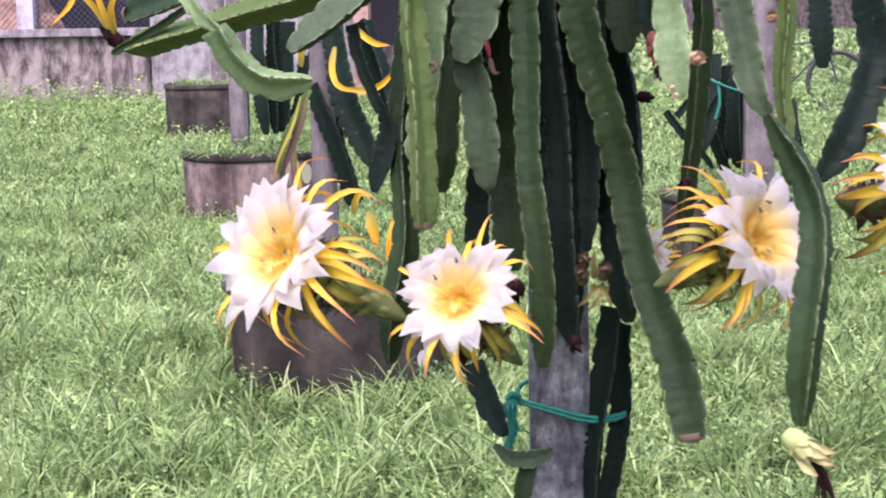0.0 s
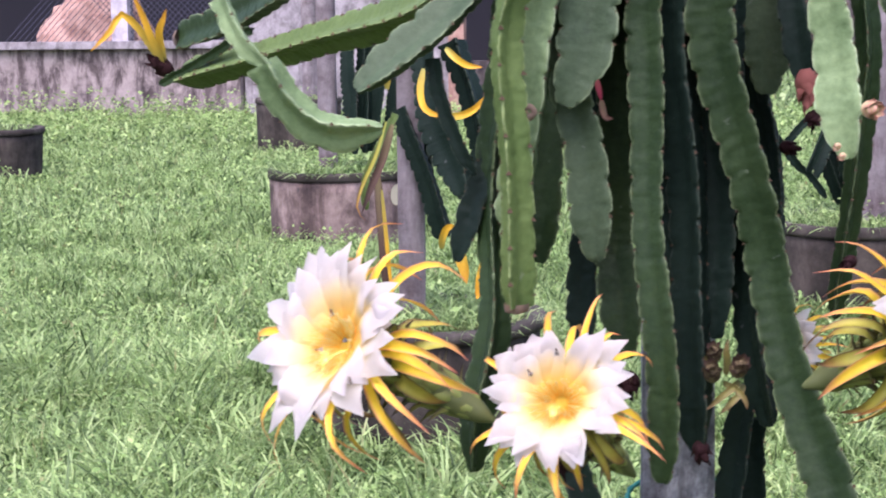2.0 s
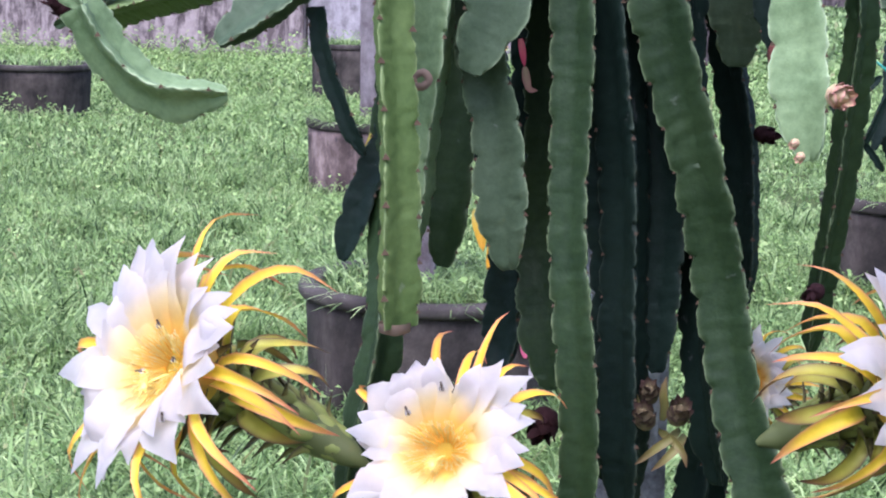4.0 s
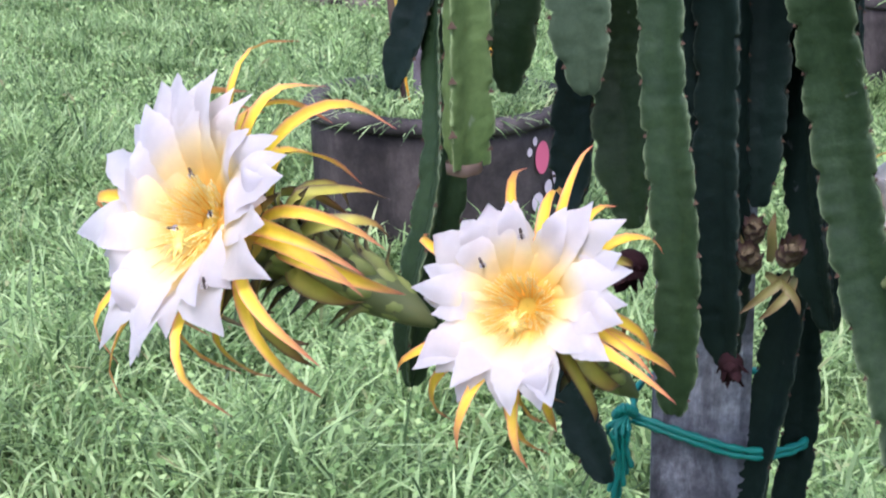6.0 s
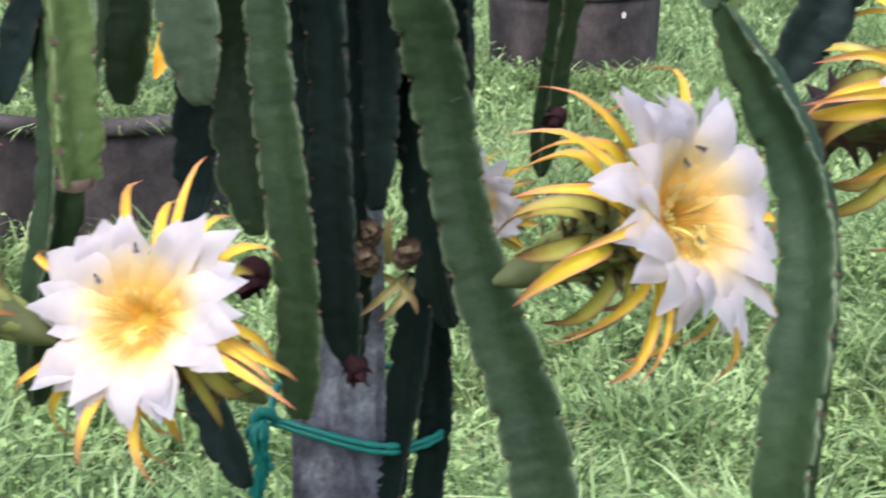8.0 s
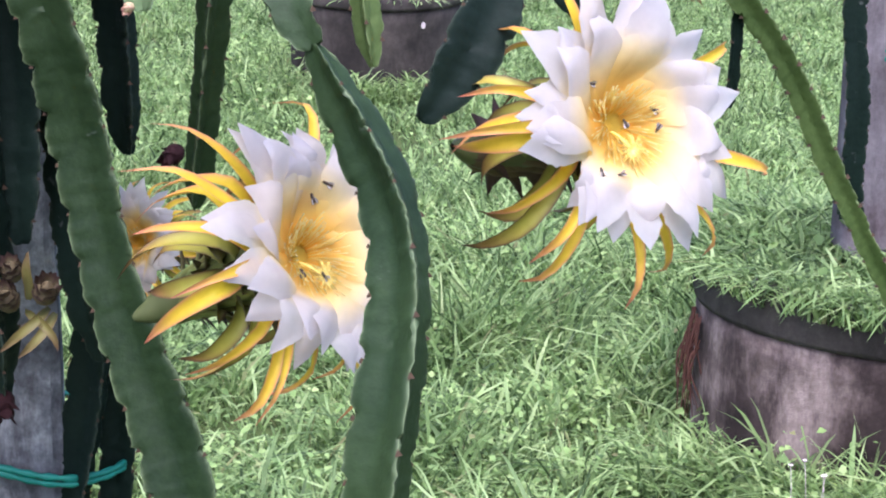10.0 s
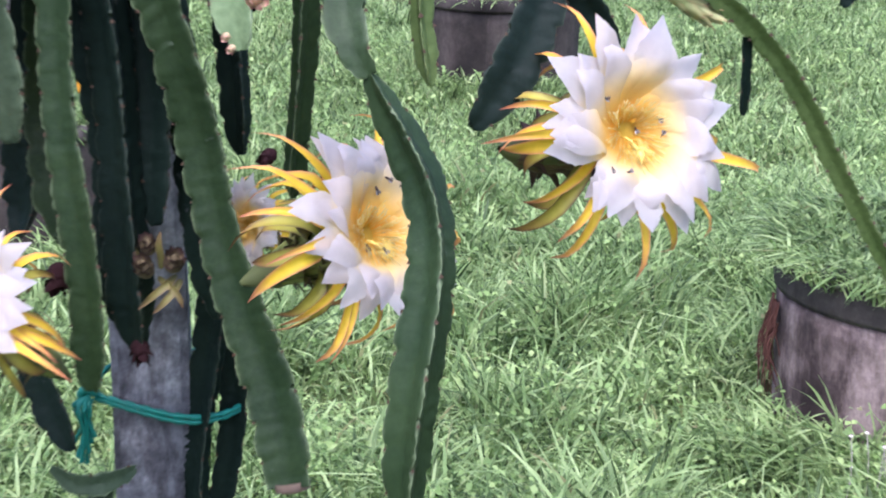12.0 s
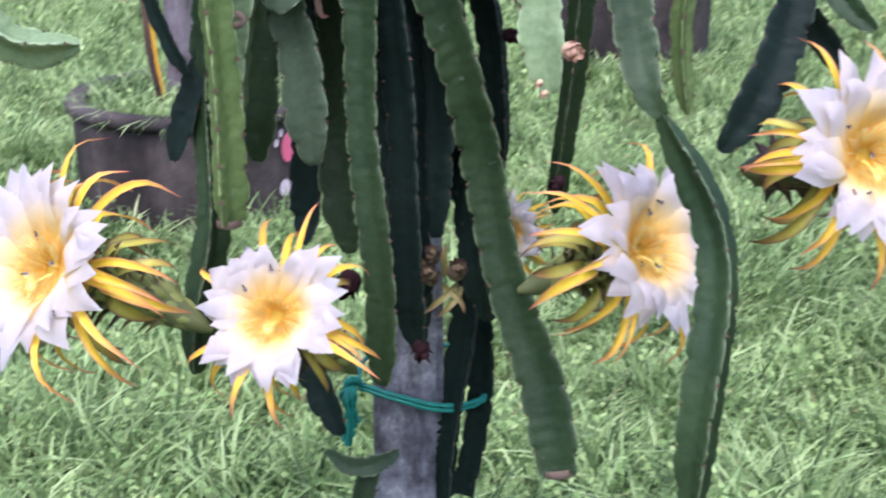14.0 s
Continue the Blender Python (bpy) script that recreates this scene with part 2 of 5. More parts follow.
def curve_pts(ctrl, n):
    """n points on a smooth line through the control points, evenly spaced."""
    p = np.array(ctrl, float)
    q = np.vstack([2 * p[0] - p[1], p, 2 * p[-1] - p[-2]])
    fine = []
    for k in range(len(p) - 1):
        a, b, c, d = q[k:k + 4]
        t = np.linspace(0, 1, 40, endpoint=False)[:, None]
        fine.append(0.5 * (2 * b + (c - a) * t + (2 * a - 5 * b + 4 * c - d) * t**2 + (3 * b - a - 3 * c + d) * t**3))
    fine = np.vstack(fine + [p[-1:]])
    s = np.r_[0, np.cumsum(np.linalg.norm(np.diff(fine, axis=0), axis=1))]
    u = np.linspace(0, s[-1], n)
    return np.stack([np.interp(u, s, fine[:, k]) for k in range(3)], 1), u


def rotate_about(v, axis, ang):
    c, s = np.cos(ang)[:, None], np.sin(ang)[:, None]
    return v * c + np.cross(axis, v) * s + axis * (axis * v).sum(1, keepdims=True) * (1 - c)


def frames_along(p, ref=(0, 1, 0)):
    t = np.gradient(p, axis=0)
    t /= np.linalg.norm(t, axis=1, keepdims=True)
    n = np.array(ref, float) - t * (t @ np.array(ref, float))[:, None]
    n /= np.linalg.norm(n, axis=1, keepdims=True) + 1e-9
    return t, n, np.cross(t, n)


def sweep_tube(p, radii, sides=8, ref=(0, 1, 0)):
    t, n, b = frames_along(p, ref)
    a = np.linspace(0, 2 * np.pi, sides, endpoint=False)
    ring = np.cos(a)[None, :, None] * n[:, None] + np.sin(a)[None, :, None] * b[:, None]
    v = (p[:, None] + ring * np.asarray(radii)[:, None, None]).reshape(-1, 3)
    return v, grid_faces(len(p), sides)


def grid_faces(rows, sides, wrap=True):
    i, j = np.meshgrid(np.arange(rows - 1), np.arange(sides if wrap else sides - 1), indexing="ij")
    i, j = i.ravel(), j.ravel()
    k = (j + 1) % sides
    return np.stack([i * sides + j, i * sides + k, (i + 1) * sides + k, (i + 1) * sides + j], 1)


def join_np(parts):
    vs, fs, off = [], [], 0
    for v, f in parts:
        vs.append(v)
        fs.append(np.asarray(f) + off)
        off += len(v)
    return np.vstack(vs), np.vstack(fs)


def lathe(profile, sides=56, wob=0.004, seed=0):
    rng = np.random.default_rng(seed)
    a = np.linspace(0, 2 * np.pi, sides, endpoint=False)
    out = []
    ph = rng.uniform(0, 6, 3)
    for r, z in profile:
        rr = r + wob * (np.sin(2 * a + ph[0]) + 0.5 * np.sin(5 * a + ph[1] + z * 3))
        out.append(np.stack([rr * np.cos(a), rr * np.sin(a), np.full(sides, z) + wob * 0.5 * np.sin(3 * a + ph[2])], 1))
    return np.vstack(out), grid_faces(len(profile), sides)


# ---- cactus stems ----
def stem(kind, twist, radius, tip, ctrl, parent, label="", pitch=0.042):
    """A three-winged climbing stem with scalloped ribs and an areole in each notch."""
    rng = np.random.default_rng(int(abs(ctrl[0][0] * 7919 + ctrl[-1][2] * 104729) * 100) % 99991)
    length = sum(np.linalg.norm(np.subtract(a, b)) for a, b in zip(ctrl, ctrl[1:]))
    rows = max(14, int(length / 0.0042))
    p, s = curve_pts(ctrl, rows)
    wob = rng.normal(0, 1, (3, 2))
    p[:, 0] += 0.004 * np.sin(s * 17 + wob[0, 0] * 3) * np.minimum(1, s / 0.1)
    t, n, b = frames_along(p)
    left = s[-1] - s
    taper = np.ones(rows)
    if tip == "round":
        taper = 0.26 + 0.74 * np.clip(left / (radius * 1.9), 0, 1) ** 0.62
    elif tip in ("joint", "joint2"):
        taper = 0.32 + 0.68 * np.clip(left / (radius * 2.2), 0, 1) ** 0.6
    elif tip == "cut":
        taper = 0.8 + 0.2 * np.clip(left / radius, 0, 1)
    if tip == "joint2":
        taper *= 0.25 + 0.75 * np.clip(s / (radius * 3.0), 0, 1) ** 0.6
    width = radius * taper * (1 + 0.07 * np.sin(s * 9 + wob[1, 0] * 3) + 0.04 * np.sin(s * 23 + wob[1, 1] * 3))
    verts, rib = [], []
    ang = np.radians(twist) + 0.25 * np.sin(s * 3.1 + wob[2, 0]) * 0.6
    for w in range(3):
        phase = 0.31 * w + rng.uniform(0, 0.1)
        saw = ((s / pitch + phase) % 1.0)
        notch = np.where(saw < 0.42, np.minimum(1, saw / 0.42) ** 0.7, np.where(saw < 0.90, 1.0, 1 - (saw - 0.90) / 0.10))
        for da, rr, rv in ((-60, 0.29, 0.0), (-27, 0.42, 0.1), (-11, 0.70, 0.3), (-4, 0.93, 0.72), (0, 1.0, 1.0), (4, 0.93, 0.72), (11, 0.70, 0.3), (27, 0.42, 0.1)):
            a = ang + np.radians(120 * w + da)
            d = rotate_about(n, t, a)
            r = width * (rr - (0.22 * (1 - notch) if rr > 0.95 else 0.15 * (1 - notch) if rr > 0.8 else 0.0))
            verts.append(p + d * r[:, None])
            rib.append(np.full(rows, rv))
    verts = np.stack(verts, 1)
    rib = np.stack(rib, 1)
    sides = verts.shape[1]
    verts += rng.normal(0, 0.0006, verts.shape)
    vv = np.vstack([verts.reshape(-1, 3), p[-1:] + t[-1:] * radius * (0.1 if tip == "cut" else 0.02), p[:1]])
    rv = np.r_[rib.ravel(), 0, 0]
    f = grid_faces(rows, sides)
    e = len(vv) - 2
    base = (rows - 1) * sides
    j = np.arange(sides)
    cap = np.stack([base + j, base + (j + 1) % sides, np.full(sides, e), np.full(sides, e)], 1)
    me = bpy.data.meshes.new("stem")
    me.from_pydata(vv.tolist(), [], f.tolist() + [c[:3].tolist() for c in cap])
    a = me.attributes.new("rib", "FLOAT", "POINT")
    a.data.foreach_set("value", rv.astype(np.float32))
    me.polygons.foreach_set("use_smooth", np.full(len(me.polygons), True))
    me.set_sharp_from_angle(angle=0.75)
    me.materials.append({"young": M_YOUNG, "pale": M_PALE, "mid": M_MID, "shaded": M_SHADED}.get(kind, M_MATURE))
    ob = put("stem", me, parent, label)
    # areoles: small brown tufts seated in the notches
    bits = []
    for w in range(3):
        a = ang + np.radians(120 * w)
        d = rotate_about(n, t, a)
        for k in np.arange((1.0 - 0.31 * w) * pitch, s[-1] - 0.3 * pitch, pitch):
            i = int(np.searchsorted(s, k + rng.uniform(-0.003, 0.003)))
            c = p[min(i, rows - 1)] + d[min(i, rows - 1)] * width[min(i, rows - 1)] * 0.90
            q = np.array([[0, 0, 1], [1, 0, -.3], [-.5, .87, -.3], [-.5, -.87, -.3]]) * rng.uniform(0.0020, 0.0034) * (1.5 if kind == "young" else 1.0) + c
            bits.append((q, np.array([[0, 1, 2], [0, 2, 3], [0, 3, 1], [1, 3, 2]])))
    v, fc = join_np(bits)
    tagged(put("spine_dots", mesh_np("spine_dots", v, fc, M_AREOLE, smooth=False), ob), kind="stuff")
    if tip == "cut":
        v, fc = sweep_tube(np.array([p[-1] - t[-1] * 0.004, p[-1] + t[-1] * 0.005, p[-1] + t[-1] * 0.009]), [radius * 0.62, radius * 0.6, radius * 0.12], 9)
        put("dried_end", mesh_np("dried_end", v, fc, M_DRY), ob, "shrivelled brown stem end")
    return ob


# ---- flowers ----
def blade(center, side, normal, half, cup, mat, name, parent, ragged=0.0, rng=None, cols=7):
    """A petal, sepal or scale: a strip along a centre line with width, cup and thickness of its own."""
    rows = len(center)
    u = np.linspace(-1, 1, cols)
    off = (np.abs(u) ** 1.6)
    w = np.array(half)[:, None] * np.ones(cols)
    if ragged and rng is not None:
        jag = rng.normal(0, ragged, (rows, cols)) * (np.abs(u)[None] > 0.7)
        w = w * (1 + jag)
    v = center[:, None] + side[:, None] * (w * u)[..., None] + normal[:, None] * ((np.array(half) * cup)[:, None] * off)[..., None]
    if rng is not None:
        v = v + normal[:, None] * (0.13 * np.array(half)[:, None] * np.sin(np.linspace(0, 9, rows)[:, None] + u[None] * 2 + rng.uniform(0, 6)))[..., None]
    along = np.repeat(np.linspace(0, 1, rows), cols)
    edge = np.tile(np.abs(u), rows)
    return put(name, mesh_np(name, v.reshape(-1, 3), grid_faces(rows, cols, False), mat, {"along": along, "edge": edge}), parent)


def radial_blade(m, phi, rz, half, cup, mat, name, parent, rng, twist=0.0, ragged=0.0, sway=0.0, cols=7, droop=0.0):
    """A blade whose centre line runs in the half-plane at angle phi round the axis of m: rz holds (radius, height) points."""
    c, _ = curve_pts([(r, 0, z) for r, z in rz], len(half))
    c[:, 1] += sway * np.linspace(0, 1, len(half)) ** 2
    t = np.gradient(c, axis=0)
    t /= np.linalg.norm(t, axis=1, keepdims=True)
    side = np.tile([0.0, 1.0, 0.0], (len(half), 1))
    nrm = np.cross(side, t)
    tw = np.full(len(half), twist) * np.linspace(0, 1, len(half))
    side = rotate_about(side, t, tw)
    nrm = rotate_about(nrm, t, tw)
    R = np.array((m @ Matrix.Rotation(phi, 4, "Z")).to_3x3())
    o = np.array(m.translation)
    line = c @ R.T + o
    line[:, 2] -= droop * np.linspace(0, 1, len(half)) ** 2
    return blade(line, side @ R.T, nrm @ R.T, half, cup, mat, name, parent, ragged, rng, cols)


def flower(mouth, axis, base, size, seed, parent, label, roll=0.0, open_=1.0, dry=False):
    """A night-blooming cactus flower: scaly tube, recurved outer sepals, white petals, stamens and a star-shaped stigma."""
    rng = np.random.default_rng(seed)
    ax = Vector(axis).normalized()
    q = ax.to_track_quat("Z", "Y").to_matrix().to_4x4()
    m = Matrix.Translation(mouth) @ q @ Matrix.Rotation(roll, 4, "Z") @ Matrix.Scale(size, 4)
    throat = np.array(m @ Vector((0, 0, -1.0)))
    base = np.array(base, float)
    back = np.array(ax) * size
    mid = throat - back * 0.35
    p, s = curve_pts([np.array(m @ Vector((0, 0, -0.75))), throat, mid * 0.7 + base * 0.3 - back * 0.25, base], 26)
    prof = np.interp(np.linspace(0, 1, 26), [0, 0.2, 0.5, 0.75, 0.9, 1.0], [0.30, 0.23, 0.20, 0.19, 0.12, 0.03]) * size
    v, f = sweep_tube(p, prof, 12, (0.3, 0.2, 1))
    fl = put("flower", mesh_np("flower", v, f, M_TUBE), parent, label)
    # fleshy overlapping scales on the tube, tips towards the bloom
    t, n, b = frames_along(p, (0.3, 0.2, 1))
    count = 58
    for k in range(count):
        u = 0.20 + 0.78 * k / count
        i = min(int(u * 25), 24)
        a = k * 2.39996
        d = n[i] * math.cos(a) + b[i] * math.sin(a)
        ln = size * (0.68 - 0.22 * u + rng.uniform(-0.06, 0.06))
        hw = size * (0.130 - 0.025 * u) * rng.uniform(0.85, 1.1)
        c0 = p[i] + d * prof[i] * 0.80
        way = -t[i]
        fl_out = 0.10 + 0.26 * rng.random() if u > 0.45 else 0.16 + 0.34 * rng.random()
        c, _ = curve_pts([c0, c0 + way * ln * 0.35 + d * size * 0.09, c0 + way * ln * 0.78 + d * size * 0.13, c0 + way * ln + d * size * (0.10 + fl_out)], 9)
        tt = np.gradient(c, axis=0)
        tt /= np.linalg.norm(tt, axis=1, keepdims=True)
        sd = np.cross(tt, d)
        sd /= np.linalg.norm(sd, axis=1, keepdims=True)
        blade(c, sd, np.cross(sd, tt), hw * np.array([0.55, 0.85, 1.0, 1.0, 0.92, 0.78, 0.56, 0.30, 0.03]), -0.55, M_BUDBROWN if dry and k % 4 else M_SCALE, "scale", fl, 0, rng, 7)
    # sepals in four whorls: straight behind the petals, clawed, hooked back, and short olive ones
    taper = np.array([0.70, 0.90, 1.0, 1.0, 0.98, 0.93, 0.86, 0.75, 0.61, 0.44, 0.24, 0.02])
    for whorl, (count, hw) in enumerate(((9, 0.062), (9, 0.066), (8, 0.074), (7, 0.084))):
        for k in range(count):
            phi = (k + 0.37 * whorl) / count * 2 * math.pi + rng.uniform(-0.25, 0.25)
            ln, j, g = rng.uniform(0.80, 1.14), rng.uniform(-0.10, 0.10), rng.uniform(0.2, 1.5)
            if whorl == 0:
                rz = [(0.22, -0.62), (0.56, -0.38), (0.94 * ln, -0.22 + j), (1.30 * ln, -0.27 + j), (1.50 * ln, -0.42 + j - 0.20 * g)]
            elif whorl == 1:
                rz = [(0.22, -0.72), (0.54, -0.50), (0.90 * ln, -0.48 + j), (1.14 * ln, -0.66 - 0.12 * g), (1.16 * ln, -0.94 - 0.26 * g)]
            elif whorl == 2:
                rz = [(0.22, -0.92), (0.52, -0.80), (0.80 * ln, -0.90 + j), (0.93 * ln, -1.16 - 0.10 * g), (0.90 * ln, -1.40 - 0.20 * g)]
            else:
                rz = [(0.20, -1.12), (0.42, -1.06), (0.60 * ln, -1.20), (0.66 * ln, -1.40), (0.58 * ln, -1.58 - 0.08 * g)]
            mat = (M_SEPAL, M_SEPAL, M_SEPAL if k % 2 else M_SEPAL_LOW, M_SEPAL_LOW)[whorl]
            radial_blade(m, phi, rz, hw * taper * rng.uniform(0.85, 1.15), -0.5, mat, "sepal", fl, rng, rng.uniform(-0.8, 0.8), 0, rng.uniform(-0.30, 0.30), 5, (0.02 + 0.035 * whorl) * size)
    # broad petals that overlap into a shallow bowl, each drawn into a short point
    prof = np.interp(np.linspace(0, 1, 26), [0, 0.10, 0.25, 0.45, 0.60, 0.72, 0.81, 0.88, 0.94, 0.975, 1.0], [0.42, 0.55, 0.74, 0.95, 1.0, 0.90, 0.70, 0.46, 0.25, 0.11, 0.02])
    for whorl, (count, flare, hw) in enumerate(((19, 1.0, 0.182), (14, 0.90, 0.178))):
        for k in range(count):
            phi = (k + 0.5 * whorl) / count * 2 * math.pi + rng.uniform(-0.18, 0.18)
            ln = rng.uniform(0.84, 1.14) * open_
            lift = rng.uniform(-0.08, 0.03) + 0.04 * whorl
            tipc = rng.uniform(-0.16, 0.04)
            rz = [(0.10, -0.40), (0.33, -0.29 + 0.02 * whorl), (0.61 * flare, -0.14 + 0.04 * whorl), (0.87 * flare * ln, -0.05 + lift), (1.09 * flare * ln, -0.05 + 1.3 * lift + tipc)]
            wave = 1 + 0.11 * np.sin(np.linspace(0, rng.uniform(8, 18), 26) + rng.uniform(0, 6)) * np.linspace(0, 1, 26)
            radial_blade(m, phi, rz, hw * prof * wave * rng.uniform(0.82, 1.15), rng.uniform(0.0, 0.14), M_PETAL, "petal", fl, rng, rng.uniform(-0.22, 0.22), 0.045, rng.uniform(-0.16, 0.16), 11)
    # stamens lining the bowl
    M = np.array(m)
    v, f = lathe([(0.001, -0.43), (0.10, -0.42), (0.20, -0.375), (0.32, -0.315), (0.34, -0.35), (0.33, -0.52), (0.29, -0.72)], 20, 0.003, seed)
    put("throat", mesh_np("throat", v @ M[:3, :3].T + M[:3, 3], f, M_PETAL, {"along": np.repeat([0.03, 0.05, 0.12, 0.40, 0.45, 0.25, 0.10], 20), "edge": np.zeros(len(v))}), fl, "golden flower throat")
    up_v = m.to_3x3().inverted() @ Vector((0, 0, 1))
    up_ang = math.atan2(up_v.y, up_v.x) - math.pi / 2
    bits = []
    for k in range(210):
        a, r0 = rng.uniform(0, 2 * math.pi), rng.uniform(0.08, 0.17)
        g = rng.random()
        low = 0.5 - 0.5 * math.sin(a - up_ang)
        r1 = r0 + 0.05 + (0.10 + 0.22 * low) * g
        z1 = -0.31 + 0.15 * g + rng.uniform(-0.04, 0.05)
        ca, sa = math.cos(a), math.sin(a)
        c, _ = curve_pts([(r0 * ca, r0 * sa, -0.40), (r0 * 1.25 * ca, r0 * 1.25 * sa, -0.35), (r1 * ca, r1 * sa, z1)], 5)
        bits.append(sweep_tube(c, [0.0035, 0.0035, 0.0035, 0.004, 0.008], 3, (0.2, 1, 0.1)))
    v, f = join_np(bits)
    st = put("stamen_ring", mesh_np("stamen_ring", v @ M[:3, :3].T + M[:3, 3], f, M_STAMEN, {"along": np.tile(np.repeat(np.linspace(0, 1, 5), 3), 210), "edge": np.zeros(len(v))}), fl, "dense yellow stamens")
    tagged(st, kind="stuff")
    # the stigma hangs a little below the middle
    dn = m.to_3x3().inverted() @ Vector((0, 0, -size))
    dn = np.array([dn.x, dn.y, 0.0])
    bits = []
    c, _ = curve_pts([np.array((0, 0, -0.80)), np.array((0, 0, -0.42)) + dn * 0.08, np.array((0, 0, -0.22)) + dn * 0.26], 8)
    bits.append(sweep_tube(c, np.linspace(0.020, 0.014, 8), 6))
    for k in range(22):
        a = k / 22 * 2 * math.pi
        o = c[-1]
        c2, _ = curve_pts([o, o + np.array([0.06 * math.cos(a), 0.06 * math.sin(a), 0.03]), o + np.array([0.14 * math.cos(a), 0.14 * math.sin(a), 0.0 + 0.03 * (k % 3)])], 5)
        bits.append(sweep_tube(c2, [0.006, 0.006, 0.0055, 0.005, 0.002], 4, (0.1, 0.3, 1)))
    v, f = join_np(bits)
    put("stigma", mesh_np("stigma", v @ M[:3, :3].T + M[:3, 3], f, M_STIGMA), fl, "cream star-shaped stigma")
    return fl


def scaly_bud(c, way, length, width, mat, parent, name, label="", seed=1, count=22):
    """A closed bud or young fruit covered in overlapping scales."""
    rng = np.random.default_rng(seed)
    way = np.array(Vector(way).normalized())
    c = np.array(c, float)
    p, _ = curve_pts([c, c + way * length * 0.5, c + way * length], 10)
    prof = width * np.array([0.45, 0.75, 0.92, 1.0, 0.97, 0.88, 0.72, 0.52, 0.3, 0.06])
    v, f = sweep_tube(p, prof, 9, (0.31, 0.22, 0.9) if abs(way[2]) < 0.8 else (1, 0.2, 0.1))
    ob = put(name, mesh_np(name, v, f, mat, {"along": np.full(len(v), 0.15), "edge": np.zeros(len(v))}), parent, label)
    t, n, b = frames_along(p, (0.31, 0.22, 0.9) if abs(way[2]) < 0.8 else (1, 0.2, 0.1))
    for k in range(count):
        i = min(int(8.2 * k / count), 8)
        a = k * 2.39996
        d = n[i] * math.cos(a) + b[i] * math.sin(a)
        c0 = p[i] + d * prof[i] * 0.93
        ln = length * rng.uniform(0.36, 0.5)
        cc, _ = curve_pts([c0, c0 + way * ln * 0.55 + d * width * 0.18, c0 + way * ln + d * width * rng.uniform(0.1, 0.45)], 6)
        tt = np.gradient(cc, axis=0)
        tt /= np.linalg.norm(tt, axis=1, keepdims=True)
        sd = np.cross(tt, d)
        sd /= np.linalg.norm(sd, axis=1, keepdims=True)
        blade(cc, sd, np.cross(sd, tt), width * 0.48 * np.array([0.7, 1, 1, 0.8, 0.45, 0.04]), -0.4, mat, "scale", ob, 0, rng, 5)
    return ob


def strap(ctrl, half, mat, name, parent, seed=0, ref=(0, 1, 0)):
    rng = np.random.default_rng(seed)
    p, _ = curve_pts(ctrl, 12)
    t, n, b = frames_along(p, ref)
    return blade(p, b, n, half * np.array([0.5, 0.8, 0.95, 1, 1, 1, 0.95, 0.9, 0.8, 0.62, 0.4, 0.05]), -0.4, mat, name, parent, 0, rng, 5)


# ---- ground, grass ----
rng = np.random.default_rng(7)
bm = bmesh.new()
bmesh.ops.create_grid(bm, x_segments=80, y_segments=80, size=1.0)
for v in bm.verts:
    v.co.x, v.co.y = v.co.x * abs(v.co.x) ** 1.6 * 400, v.co.y * abs(v.co.y) ** 1.6 * 400
    v.co.z = 0.02 * noise.noise(Vector((v.co.x * 0.7, v.co.y * 0.7, 0))) if abs(v.co.x) < 20 and abs(v.co.y) < 20 else 0.0
me = bpy.data.meshes.new("ground")
bm.to_mesh(me)
bm.free()
me.materials.append(M_GROUND)
tagged(new("ground", me), "mown weedy lawn soil with short green growth", "ground", kind="structure")


def lump(x, y):
    """How rank the growth stands at a place, 0.5 to 1.5."""
    x, y = x / 1.4, y / 1.4
    return 1.0 + 0.30 * np.sin(x * 2.3 + 1.3 * np.sin(y * 1.7)) * np.sin(y * 2.9 + x) + 0.38 * np.sin(x * 7.1 + 2 * np.sin(y * 5.3)) * np.sin(y * 6.7 + 1.1 * np.sin(x * 4.3))


def blades(x, y, z, length, width, lean, rng, way=None, far=False):
    """Arched grass blades: two tapering faces each, in numpy."""
    n = len(x)
    a = rng.uniform(0, 2 * np.pi, n) if way is None else way + rng.normal(0, 0.5, n)
    d = np.stack([np.cos(a), np.sin(a)], 1)
    b = rng.uniform(0, 2 * np.pi, n)
    side = np.stack([np.cos(b), np.sin(b)], 1) * (width / 2)[:, None]
    out = []
    for u, wf in (((0.0, 0.8), (0.6, 1.0), (1.0, 0.0)) if far else ((0.0, 0.8), (0.55, 1.0), (0.85, 0.7), (1.0, 0.0))):
        h = length * (u - 0.55 * lean * u**2.2)
        o = d * (length * lean * 0.85 * u**1.8)[:, None]
        c = np.stack([x + o[:, 0], y + o[:, 1], z + h], 1)
        s = np.concatenate([side * wf, np.zeros((n, 1))], 1)
        out += [c - s, c + s] if wf else [c]
    v = np.stack(out, 1)
    if far:
        k = np.arange(n)[:, None] * 5
        return v.reshape(-1, 3), np.concatenate([k + [0, 1, 3], k + [0, 3, 2], k + [2, 3, 4]], 1).reshape(-1, 3)
    k = np.arange(n)[:, None] * 7
    f = np.concatenate([k + [0, 1, 3], k + [0, 3, 2], k + [2, 3, 5], k + [2, 5, 4], k + [4, 5, 6]], 1).reshape(-1, 3)
    return v.reshape(-1, 3), f


